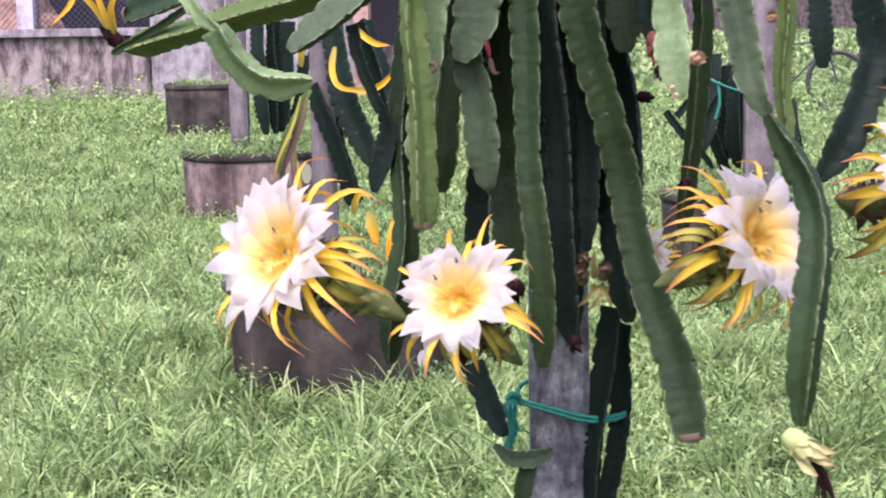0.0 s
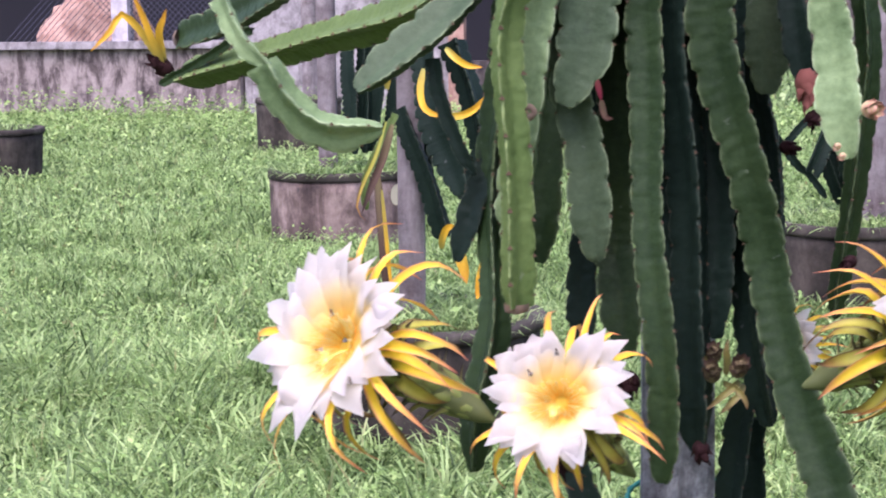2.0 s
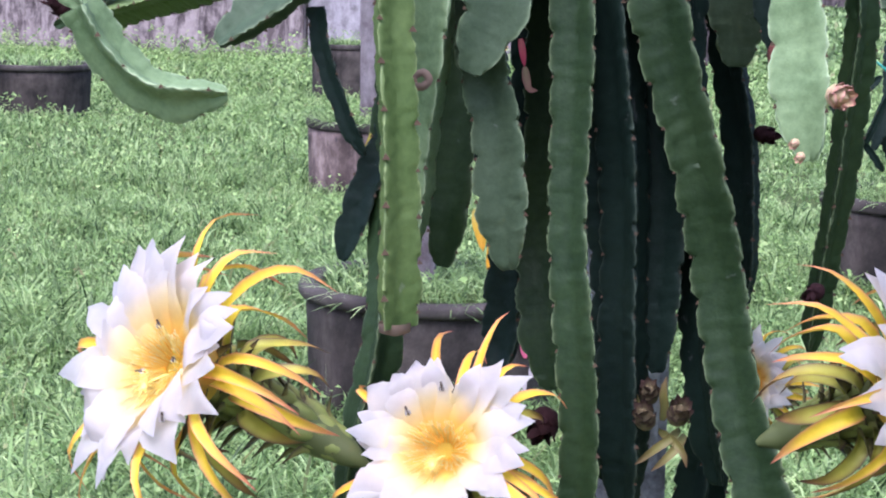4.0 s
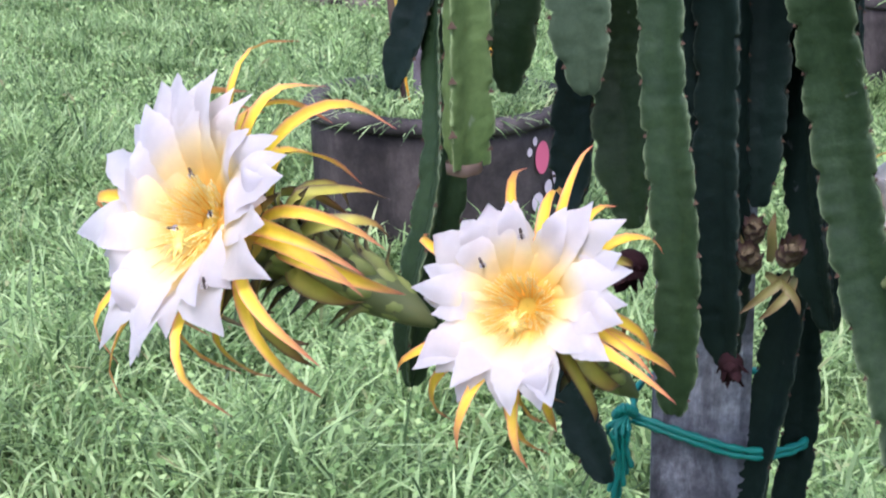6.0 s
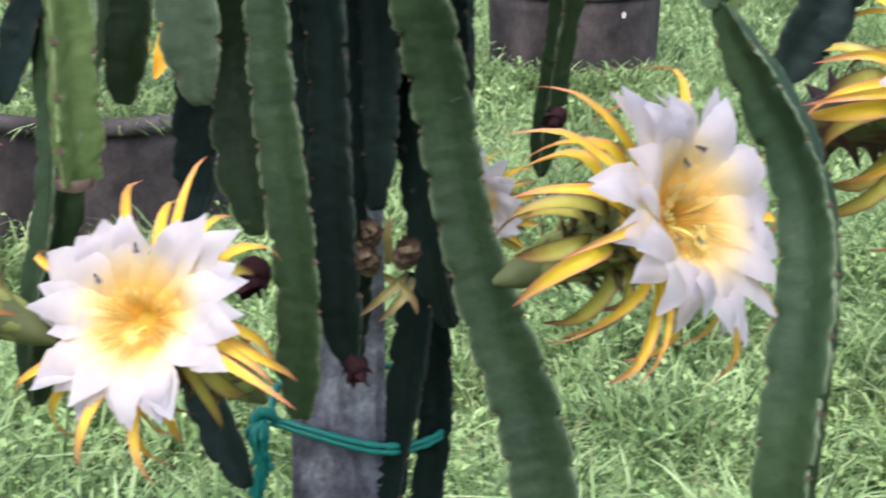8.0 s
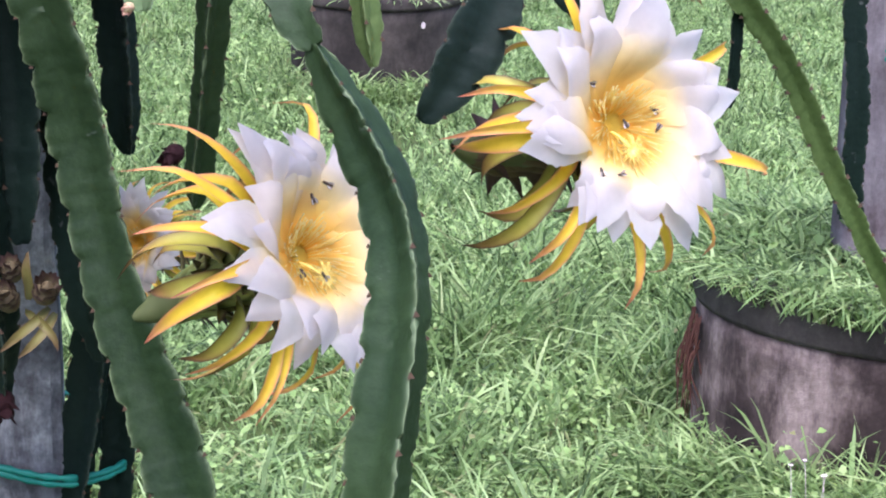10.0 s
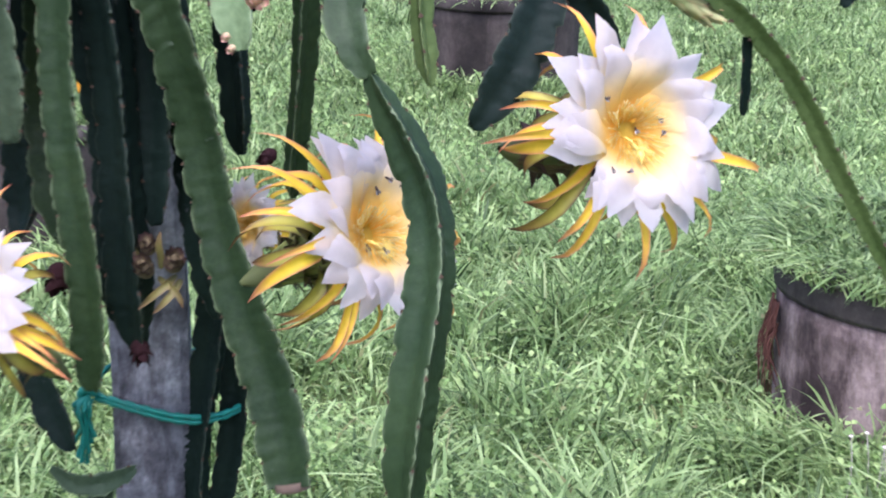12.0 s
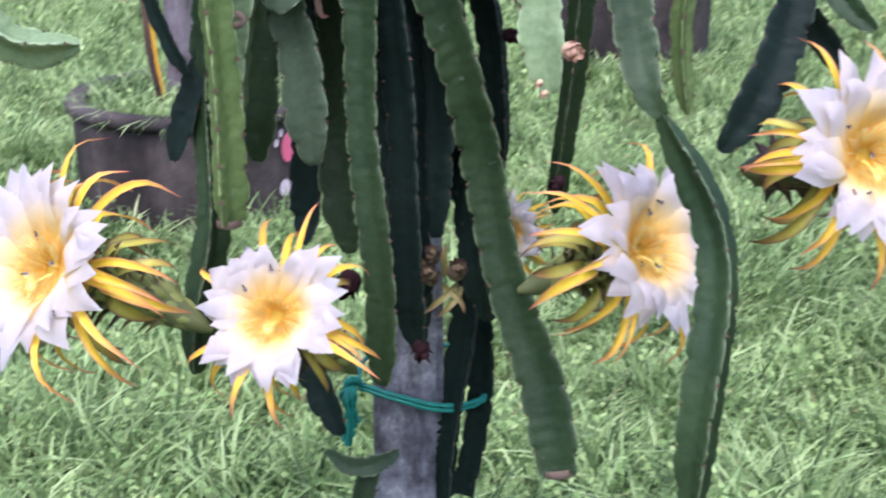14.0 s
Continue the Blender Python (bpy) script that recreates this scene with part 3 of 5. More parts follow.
def leaves(x, y, z, size, rng):
    """Small pointed oval weed leaves, each folded along its middle."""
    n = len(x)
    a, tilt = rng.uniform(0, 2 * np.pi, n), rng.uniform(-0.2, 0.8, n)
    d = np.stack([np.cos(a) * np.cos(tilt), np.sin(a) * np.cos(tilt), np.sin(tilt)], 1)
    s = np.stack([-np.sin(a), np.cos(a), rng.normal(0, 0.3, n)], 1)
    o = np.stack([x, y, z], 1)
    L, W = size[:, None], (size * rng.uniform(0.3, 0.5, n))[:, None]
    up = np.array([0, 0, 0.15]) * L
    v = np.stack([o, o + d * L * 0.45 + s * W + up, o + d * L, o + d * L * 0.45 - s * W + up, o + d * L * 0.5], 1)
    k = np.arange(n)[:, None] * 5
    f = np.concatenate([k + [0, 1, 4], k + [1, 2, 4], k + [2, 3, 4], k + [3, 0, 4]], 1).reshape(-1, 3)
    return v.reshape(-1, 3), f


POTS = [(-1.136, 3.73, 0.44), (-2.83, 9.23, 0.52), (-5.35, 17.0, 0.50), (-7.55, 13.4, 0.55), (0.533, 6.72, 0.43), (1.583, 2.19, 0.44), (3.25, 12.4, 0.55)]


def clear_of_pots(x, y):
    keep = np.ones(len(x), bool)
    for px, py, r in POTS:
        keep &= (x - px) ** 2 + (y - py) ** 2 > r**2
    return keep


def lawn(name, n, x0, x1, y0, y1, len0, len1, wid, label, seed, leafy=False, clump=0):
    rng = np.random.default_rng(seed)
    if clump:
        k = n // clump
        cx, cy, cs = rng.uniform(x0, x1, k), rng.uniform(y0, y1, k), rng.uniform(0.7, 1.35, k)
        i = np.repeat(np.arange(k), clump)
        r, a = np.abs(rng.normal(0, 0.028, k * clump)) * (1 + 60 * wid), rng.uniform(0, 2 * np.pi, k * clump)
        x, y, s = cx[i] + r * np.cos(a), cy[i] + r * np.sin(a), cs[i]
    else:
        x, y, s, a = rng.uniform(x0, x1, n), rng.uniform(y0, y1, n), np.ones(n), None
    g = lump(x, y)
    keep = clear_of_pots(x, y) & (rng.random(len(x)) < 0.12 + 0.80 * np.clip(g - 0.35, 0, 1.2) / 1.1)
    x, y, g, s, a = x[keep], y[keep], g[keep], s[keep], (None if a is None else a[keep])
    if leafy:
        v, f = leaves(x, y, rng.uniform(0.02, len1, len(x)) * g * s, rng.uniform(0.6, 1.4, len(x)) * wid * s, rng)
        mat = M_WEED
    else:
        v, f = blades(x, y, np.zeros(len(x)), rng.uniform(len0, len1, len(x)) * g * s, wid * rng.uniform(0.6, 1.3, len(x)), rng.uniform(0.35, 1.25, len(x)), rng, a, y0 > 4)
        mat = M_GRASS
    tagged(new(name, mesh_np(name, v, f, mat)), label, "grass", kind="stuff")


lawn("grass", 110000, -3.6, 2.6, 1.2, 4.6, 0.05, 0.15, 0.0085, "lush uneven green lawn grass with arching blades", 11)
lawn("grass", 130000, -3.6, 2.6, 1.2, 4.6, 0.10, 0.24, 0.0085, "tufted green grass arching outwards in clumps", 18, clump=22)
lawn("grass", 32000, -2.8, 2.6, -3.2, 1.2, 0.06, 0.18, 0.0095, "green lawn grass round the foot of the post", 29, clump=16)
lawn("grass", 120000, -6.2, 4.2, 4.6, 9.5, 0.05, 0.13, 0.0105, "lush uneven green lawn grass farther off", 12)
lawn("grass", 110000, -6.2, 4.2, 4.6, 9.5, 0.07, 0.18, 0.0105, "tufted green grass farther off", 19, clump=20)
lawn("grass", 150000, -11.5, 7.5, 9.5, 17.0, 0.06, 0.16, 0.017, "green lawn grass beyond the planters", 13, clump=12)
lawn("grass", 90000, -15.0, 12.0, 17.0, 27.0, 0.08, 0.18, 0.032, "green lawn grass by the garden wall", 14)
lawn("grass", 40000, -4.0, 34.0, 27.0, 88.0, 0.16, 0.30, 0.12, "green lawn grass running out to the far wall", 28)
lawn("weeds", 100000, -3.6, 2.6, 1.2, 4.6, 0, 0.15, 0.015, "small broad-leaved weeds among lawn grass", 15, True, 30)
lawn("weeds", 80000, -6.2, 4.2, 4.6, 9.5, 0, 0.13, 0.019, "small broad-leaved weeds among lawn grass", 16, True, 26)
lawn("weeds", 60000, -11.5, 7.5, 9.5, 17.0, 0, 0.14, 0.030, "small broad-leaved weeds beyond the planters", 17, True, 20)
lawn("weeds", 40000, -15.0, 10.0, 17.0, 25.0, 0, 0.30, 0.050, "rank broad-leaved weeds by the garden wall", 20, True, 20)


def tuft(name, cx, cy, r, z, n, length, width, label, seed, leafy=0):
    rng = np.random.default_rng(seed)
    a, q = rng.uniform(0, 2 * np.pi, n), np.sqrt(rng.uniform(0, 1, n)) * r
    v, f = blades(cx + q * np.cos(a), cy + q * np.sin(a), np.full(n, z), rng.uniform(0.5, 1.1, n) * length, width * rng.uniform(0.7, 1.2, n), rng.uniform(0.5, 1.25, n), rng)
    ob = tagged(new(name, mesh_np(name, v, f, M_GRASS)), label, "grass", kind="stuff")
    if leafy:
        a, q = rng.uniform(0, 2 * np.pi, leafy), np.sqrt(rng.uniform(0, 1, leafy)) * r
        v, f = leaves(cx + q * np.cos(a), cy + q * np.sin(a), z + rng.uniform(0.02, length, leafy), rng.uniform(0.018, 0.04, leafy), rng)
        tagged(new("weeds", mesh_np("weeds", v, f, M_WEED)), "broad-leaved weeds growing in a concrete planter", "weeds", kind="stuff")
    return ob


# tiny pale wildflowers on thin stalks
rng = np.random.default_rng(77)
bits = []
for k in range(8):
    x, y, h = rng.uniform(1.16, 1.50), rng.uniform(1.54, 1.68), rng.uniform(0.17, 0.27)
    o = np.array([x, y, h])
    c, _ = curve_pts([(x + rng.uniform(-0.03, 0.03), y, 0), (x + rng.uniform(-0.01, 0.01), y, h * 0.6), o], 6)
    v, f = sweep_tube(c, np.full(6, 0.0009), 3)
    bits.append((v, f))
    for j in range(6):
        a = j * math.pi / 3
        d, e = np.array([math.cos(a), math.sin(a), 0.35]) * 0.0058, np.array([-math.sin(a), math.cos(a), 0]) * 0.0028
        bits.append((np.array([o, o + d * 0.6 + e, o + d, o + d * 0.6 - e]), np.array([[0, 1, 2, 3]])))
v, f = join_np(bits)
tagged(new("wildflowers", mesh_np("wildflowers", v, f, M_PALEP)), "tiny pale pink wildflowers on thin stalks", "wildflowers", kind="stuff")


# ---- garden wall and what stands behind it ----
def box(bm, x0, x1, y0, y1, z0, z1, bevel=0.0):
    r = bmesh.ops.create_cube(bm, size=1.0)
    for v in r["verts"]:
        v.co = ((x0 + x1) / 2 + v.co.x * (x1 - x0), (y0 + y1) / 2 + v.co.y * (y1 - y0), (z0 + z1) / 2 + v.co.z * (z1 - z0))
    if bevel:
        e = [e for e in bm.edges if all(v in r["verts"] for v in e.verts)]
        bmesh.ops.bevel(bm, geom=e, offset=bevel, segments=2, affect="EDGES")


def solid(name, boxes, mat, label, category, kind="", parent=None, bevel=0.01):
    bm = bmesh.new()
    for q in boxes:
        box(bm, *q, bevel=bevel)
    ob = part(name, bm, mat, parent, label)
    if category:
        tagged(ob, category=category, kind=kind)
    return ob


solid("wall_north", [(-26, -8.62, 24.9, 25.15, -0.1, 1.13)], M_WALL, "low plastered garden wall with dark rain stains", "wall", "structure")
solid("coping", [(-26, -8.55, 24.78, 25.25, 1.135, 1.27)], M_COPING, "grey concrete coping on the garden wall", "coping", "structure")
solid("wall_east", [(-8.58, -4.95, 25.04, 25.3, -0.1, 2.38)], M_COPING, "paler stained plaster wall section", "wall", "structure")
solid("wall_back", [(-4.70, -1.9, 24.8, 25.05, -0.1, 0.90)], M_WALL_DARK, "dark weathered low wall behind the lawn", "wall", "structure")
solid("rendered_pillar", [(-4.98, -4.72, 24.6, 24.86, -0.05, 2.2)], M_CLAY, "rosy rendered pillar at the wall's end", "pillar")
solid("pillar", [(-11.05, -10.75, 25.3, 25.6, -0.1, 6.2)], M_PILLAR, "pale concrete fence pillar behind the wall", "pillar")
solid("pillar", [(-8.12, -7.92, 25.42, 25.62, -0.1, 6.2)], M_PILLAR, "pale concrete fence pillar behind the wall", "pillar")
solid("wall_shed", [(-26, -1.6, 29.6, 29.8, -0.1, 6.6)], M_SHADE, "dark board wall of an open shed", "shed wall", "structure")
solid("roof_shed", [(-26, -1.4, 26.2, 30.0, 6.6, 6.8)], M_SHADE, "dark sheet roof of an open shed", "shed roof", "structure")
solid("wall_far", [(-12, 70, 88.0, 88.5, -0.1, 4.2)], M_WALL_DARK, "dark weathered boundary wall beyond the lawn", "wall", "structure")
# wire net between the pillars
bits = []
for k in range(64):
    for sg in (-1, 1):
        x0 = -10.75 + (k - 22) * 0.11
        a, b = np.array([x0, 25.45, 1.2]), np.array([x0 + sg * 2.5, 25.45, 3.7])
        if -10.75 < a[0] < -8.12 or -10.75 < b[0] < -8.12:
            bits.append(sweep_tube(np.array([a, (a + b) / 2, b]), [0.007] * 3, 3))
v, f = join_np(bits)
tagged(new("wire_net", mesh_np("wire_net", v, f, M_NET)), "dark diamond wire net between pale pillars", "fence net")
# heap of clay
bm = bmesh.new()
bmesh.ops.create_icosphere(bm, subdivisions=4, radius=1.0)
for v in bm.verts:
    v.co *= 1 + 0.22 * noise.noise(v.co * 2.1) + 0.08 * noise.noise(v.co * 6)
    v.co = (v.co.x * 1.15 - 12.0, v.co.y * 0.9 + 26.9, max(v.co.z, -0.4) * 1.75 + 0.66)
tagged(part("clay_mound", bm, M_CLAY, None, "mound of reddish clay behind the wall"), category="mound")


# ---- pots ----
def ring_pot(x, y, r, h, mat, label, seed, rim=0.03, foot=0.94, soil=0.05, hr=0.06):
    pot = thing("ring_planter", label, "planter", "concrete ring planters on the lawn", (x, y, 0))
    v, f = lathe([(r * foot, -0.05)] + [(r * (foot + (1 - foot) * k / 6), (h - hr) * k / 6) for k in range(7)] + [(r - 0.05, h - hr), (r - 0.05, 0.0)], seed=seed)
    put("ring_wall", mesh_np("ring_wall", v, f, mat), pot)
    v, f = lathe([(r - 0.05, h - hr + 0.002), (r + rim * 0.7, h - hr + 0.002), (r + rim, h - hr + 0.015), (r + rim, h - 0.012), (r + rim * 0.5, h), (r - 0.035, h), (r - 0.05, h - 0.012), (r - 0.05, h - hr + 0.002)], seed=seed)
    put("rim", mesh_np("rim", v, f, M_RIM), pot, "dark rounded planter rim")
    v, f = lathe([(r - 0.051, h - soil), (r * 0.5, h - soil + 0.02), (0.01, h - soil + 0.025)], seed=seed)
    put("soil", mesh_np("soil", v, f, M_GROUND), pot, "dark soil filling the planter")
    return pot


def paint_spot(bm, cx, cy, cr, ang, z, w, h, proud=0.006, sides=18):
    """A flat oval of paint laid on a round planter's side."""
    vs = []
    for k in range(sides):
        a = 2 * math.pi * k / sides
        q = ang + math.cos(a) * w / cr
        vs.append(bm.verts.new((cx + math.cos(q) * (cr + proud), cy + math.sin(q) * (cr + proud), z + math.sin(a) * h)))
    bm.faces.new(vs)


pot_a = ring_pot(-1.125, 3.73, 0.422, 0.492, M_RING_DARK, "dark concrete planter with a proud rim and pink painted blots", 1, 0.026, 0.96, 0.03, 0.045)
pot_b = ring_pot(-2.83, 9.23, 0.508, 0.52, M_RING, "rosy weathered concrete ring planter with a cream painted oval", 2, 0.012, 0.98)
pot_c = ring_pot(-5.35, 17.0, 0.50, 0.66, M_RING_DARK, "dark grey concrete ring planter near the wall", 3, 0.012, 0.98)
pot_d = ring_pot(-7.55, 13.4, 0.53, 0.53, M_RING_DARK, "dark concrete ring planter at the lawn's edge", 4, 0.02, 0.95)
pot_f = ring_pot(0.533, 6.72, 0.425, 0.50, M_RING_DARK, "dark concrete ring planter on the lawn behind", 5, 0.015, 0.96)
pot_r = ring_pot(1.583, 2.19, 0.438, 0.49, M_RING_PATCH, "stained patchy concrete ring planter overgrown with grass", 6, 0.010, 0.98, hr=0.11)
pot_g = ring_pot(3.25, 12.4, 0.55, 0.52, M_RING, "weathered concrete ring planter far across the lawn", 7, 0.015, 0.96)
for cx, cy, r, z, n, seed, lf in ((-1.125, 3.73, 0.36, 0.450, 1500, 21, 60), (-2.83, 9.23, 0.43, 0.47, 800, 22, 420), (-5.35, 17.0, 0.42, 0.61, 300, 23, 160),
                                  (-7.55, 13.4, 0.44, 0.48, 200, 24, 60), (0.533, 6.72, 0.35, 0.45, 1100, 25, 120), (1.583, 2.19, 0.47, 0.45, 5600, 26, 60), (3.25, 12.4, 0.45, 0.47, 400, 27, 80)):
    tuft("grass", cx, cy, r, z, n, 0.12 if n > 3000 else 0.15 if cy < 12 else 0.2, 0.008 if cy < 8 else 0.014, "grass growing in a concrete planter", seed, lf)

for k, (cx, cy) in enumerate(((-1.52, 3.30), (-1.36, 3.22), (-1.15, 3.18), (-0.92, 3.22), (-0.74, 3.34), (-0.62, 3.50), (1.26, 1.76), (1.44, 1.70), (1.14, 1.90), (1.62, 1.68), (0.20, 6.40), (0.36, 6.29), (0.54, 6.25), (0.72, 6.29), (0.88, 6.41))):
    tuft("grass", cx, cy, 0.12, 0.0, 260, 0.24, 0.009, "rank grass tuft at the foot of a planter", 120 + k)


def rim_grass(cx, cy, r, z, n, length, width, seed):
    """Blades rooted along a planter's edge that arch outwards over its rim."""
    rng = np.random.default_rng(seed)
    a, q = rng.uniform(0, 2 * np.pi, n), r * rng.uniform(0.78, 1.04, n)
    v, f = blades(cx + q * np.cos(a), cy + q * np.sin(a), np.full(n, z), rng.uniform(0.5, 1.15, n) * length, width * rng.uniform(0.6, 1.3, n), rng.uniform(0.7, 1.7, n), rng, a)
    tagged(new("grass", mesh_np("grass", v, f, M_GRASS)), "grass arching over the rim of a concrete planter", "grass", kind="stuff")


rim_grass(1.583, 2.19, 0.42, 0.46, 2400, 0.13, 0.007, 141)
rim_grass(-1.125, 3.73, 0.40, 0.44, 260, 0.16, 0.006, 142)
rim_grass(0.533, 6.72, 0.40, 0.46, 420, 0.17, 0.009, 143)
rim_grass(-2.83, 9.23, 0.48, 0.48, 420, 0.17, 0.012, 144)


def spots(pot, name, mat, r, items, label):
    for ang, z, w, h in items:
        bm = bmesh.new()
        paint_spot(bm, 0, 0, r, math.radians(ang), z, w, h)
        part(name, bm, mat, pot, label)


spots(pot_a, "paint_blot", M_PINKP, 0.424, [(-30, 0.352, 0.032, 0.052), (-15, 0.385, 0.016, 0.036)], "pink paint blot")
spots(pot_a, "paint_blot", M_PALEP, 0.420, [(-34, 0.406, 0.010, 0.014), (-37, 0.375, 0.010, 0.014), (-15, 0.410, 0.014, 0.018), (-19, 0.292, 0.022, 0.042), (-11, 0.328, 0.016, 0.034), (-25, 0.251, 0.020, 0.024), (-32, 0.212, 0.026, 0.030)], "pale pink paint blot")
spots(pot_a, "paint_blot", M_BLUEP, 0.412, [(-46, 0.287, 0.018, 0.008), (-51, 0.275, 0.012, 0.008)], "blue paint dash")
spots(pot_a, "paint_blot", M_PALEP, 0.414, [(-48, 0.338, 0.010, 0.014)], "pale paint smudge")
spots(pot_b, "painted_oval", M_CREAM, 0.506, [(-30, 0.36, 0.055, 0.072)], "cream painted oval")
spots(pot_b, "drain_hole", M_DARKP, 0.502, [(-48, 0.27, 0.016, 0.016), (-112, 0.41, 0.007, 0.018)], "dark hole")
spots(pot_f, "paint_blot", M_PALEP, 0.420, [(-60, 0.37, 0.012, 0.016)], "white paint speck")


# ---- concrete posts ----
def post(x, y, w, h, mat, label, lean=(0.0, 0.0), z0=-0.05, turn=8):
    bm = bmesh.new()
    box(bm, -w / 2, w / 2, -w / 2, w / 2, 0, 1)
    bmesh.ops.bevel(bm, geom=list(bm.edges), offset=w * 0.10, segments=2, affect="EDGES")
    bmesh.ops.subdivide_edges(bm, edges=[e for e in bm.edges if abs(e.verts[0].co.z - e.verts[1].co.z) > 0.5], cuts=24)
    for v in bm.verts:
        k = noise.noise(Vector((v.co.x * 20, v.co.y * 20, v.co.z * 9))) * 0.004
        v.co = Vector((v.co.x * (1 + k * 12) + lean[0] * v.co.z, v.co.y * (1 + k * 12) + lean[1] * v.co.z, v.co.z * h))
    for fc in bm.faces:
        fc.smooth = True
    ob = part("concrete_post", bm, mat, None, label)
    ob.matrix_basis = pose(x, y, z0, 0, 0, turn)
    return tagged(ob, category="post", group="concrete posts that carry the plants")


post(-0.045, 0.272, 0.098, 1.85, M_POST, "grey weathered square concrete post bearing cactus stems", turn=6)
post(-1.165, 3.75, 0.092, 2.0, M_POST_PALE, "pale lilac concrete post in a dark planter", z0=0.3)
post(-2.93, 9.23, 0.125, 2.1, M_POST_PALE, "pale concrete post in a rosy planter", z0=0.3)
post(-5.2, 17.0, 0.17, 2.4, M_POST_PALE, "pale concrete post in a dark planter near the wall", z0=0.3)
post(0.64, 6.75, 0.15, 2.1, M_POST_PALE, "pale rosy concrete post in a dark planter", z0=0.3)
post(1.546, 2.24, 0.140, 2.0, M_POST_PALE, "pale lilac concrete post in an overgrown planter", (-0.04, 0), 0.3)


# ---- the dragon fruit plants ----
plant = thing("dragon_fruit_plant", "large climbing cactus with hanging green stems and open white flowers", "cactus", "dragon fruit plants")
plant_a = thing("dragon_fruit_plant", "climbing cactus with drooping stems and wilted yellow blooms", "cactus", "dragon fruit plants")
plant_b = thing("dragon_fruit_plant", "climbing cactus with dark stems in a rosy ring planter", "cactus", "dragon fruit plants")
plant_e = thing("dragon_fruit_plant", "climbing cactus with dark stems in a ring planter behind", "cactus", "dragon fruit plants")
plant_r = thing("dragon_fruit_plant", "climbing cactus on a pale post in an overgrown planter", "cactus", "dragon fruit plants")
stem("young", 60, 0.0245, "cut", [(-0.144, 0.010, 1.748), (-0.189, -0.090, 1.620), (-0.224, -0.100, 1.514), (-0.220, -0.120, 1.348), (-0.210, -0.120, 1.191)], plant)
stem("pale", 20, 0.0328, "round", [(-0.131, 0.040, 1.752), (-0.169, -0.036, 1.626), (-0.200, -0.040, 1.515), (-0.208, -0.030, 1.419), (-0.223, 0.000, 1.319), (-0.238, 0.020, 1.234)], plant)
stem("shaded", 10, 0.0195, "round", [(-0.167, 0.090, 1.757), (-0.225, 0.054, 1.635), (-0.260, 0.060, 1.385), (-0.285, 0.050, 1.300), (-0.314, 0.040, 1.220)], plant)
stem("mature", 50, 0.0261, "round", [(-0.172, 0.085, 1.757), (-0.233, 0.045, 1.634), (-0.266, 0.050, 1.317), (-0.263, 0.000, 1.153), (-0.274, -0.020, 1.049), (-0.278, -0.030, 0.965)], plant)
stem("mature", 0, 0.0284, "round", [(-0.122, 0.090, 1.758), (-0.157, 0.054, 1.636), (-0.185, 0.060, 1.479), (-0.197, 0.060, 1.366), (-0.212, 0.050, 1.219)], plant)
stem("mid", 10, 0.0407, "round", [(-0.095, 0.050, 1.753), (-0.114, -0.018, 1.643), (-0.137, -0.020, 1.547), (-0.145, -0.030, 1.482), (-0.167, -0.040, 1.422)], plant)
stem("mid", 5, 0.0325, "round", [(-0.113, 0.060, 1.754), (-0.142, 0.000, 1.630), (-0.166, 0.000, 1.459), (-0.144, 0.000, 1.358), (-0.125, 0.000, 1.230)], plant)
stem("shaded", 30, 0.0254, "round", [(-0.106, 0.140, 1.763), (-0.133, 0.144, 1.646), (-0.149, 0.160, 1.336), (-0.154, 0.150, 1.231), (-0.159, 0.140, 1.128), (-0.167, 0.120, 1.089)], plant)
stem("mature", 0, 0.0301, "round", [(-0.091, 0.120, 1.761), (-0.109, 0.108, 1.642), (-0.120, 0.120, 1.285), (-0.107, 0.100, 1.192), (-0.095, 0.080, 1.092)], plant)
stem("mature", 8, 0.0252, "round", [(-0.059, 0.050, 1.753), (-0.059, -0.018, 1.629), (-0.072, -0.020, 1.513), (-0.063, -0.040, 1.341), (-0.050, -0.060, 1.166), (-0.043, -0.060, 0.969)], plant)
stem("shaded", 30, 0.0318, "round", [(-0.038, 0.060, 1.755), (-0.027, 0.000, 1.631), (-0.034, 0.000, 1.513), (-0.022, 0.000, 1.322), (-0.008, 0.000, 1.143), (-0.008, 0.000, 0.992)], plant)
stem("shaded", 20, 0.0281, "round", [(-0.049, 0.070, 1.756), (-0.045, 0.018, 1.633), (-0.054, 0.020, 1.513), (-0.043, 0.020, 1.322), (-0.026, 0.020, 1.157), (-0.024, 0.020, 1.019)], plant)
stem("shaded", 0, 0.0259, "round", [(-0.023, 0.080, 1.757), (-0.005, 0.036, 1.635), (-0.007, 0.040, 1.479), (0.011, 0.040, 1.295), (0.019, 0.030, 1.131)], plant)
stem("shaded", 40, 0.0261, "round", [(-0.003, 0.090, 1.758), (0.026, 0.054, 1.638), (0.030, 0.060, 1.377), (0.052, 0.060, 1.226), (0.080, 0.040, 1.019)], plant)
stem("mature", 8, 0.0328, "cut", [(-0.011, 0.050, 1.754), (0.013, -0.018, 1.630), (0.013, -0.020, 1.512), (0.048, -0.020, 1.352), (0.078, -0.010, 1.231), (0.112, -0.030, 1.098), (0.149, -0.060, 0.979), (0.173, -0.090, 0.874)], plant)
stem("shaded", 30, 0.0250, "round", [(0.012, 0.160, 1.766), (0.049, 0.180, 1.651), (0.058, 0.200, 1.451), (0.072, 0.200, 1.357), (0.084, 0.200, 1.260), (0.092, 0.200, 1.172)], plant)
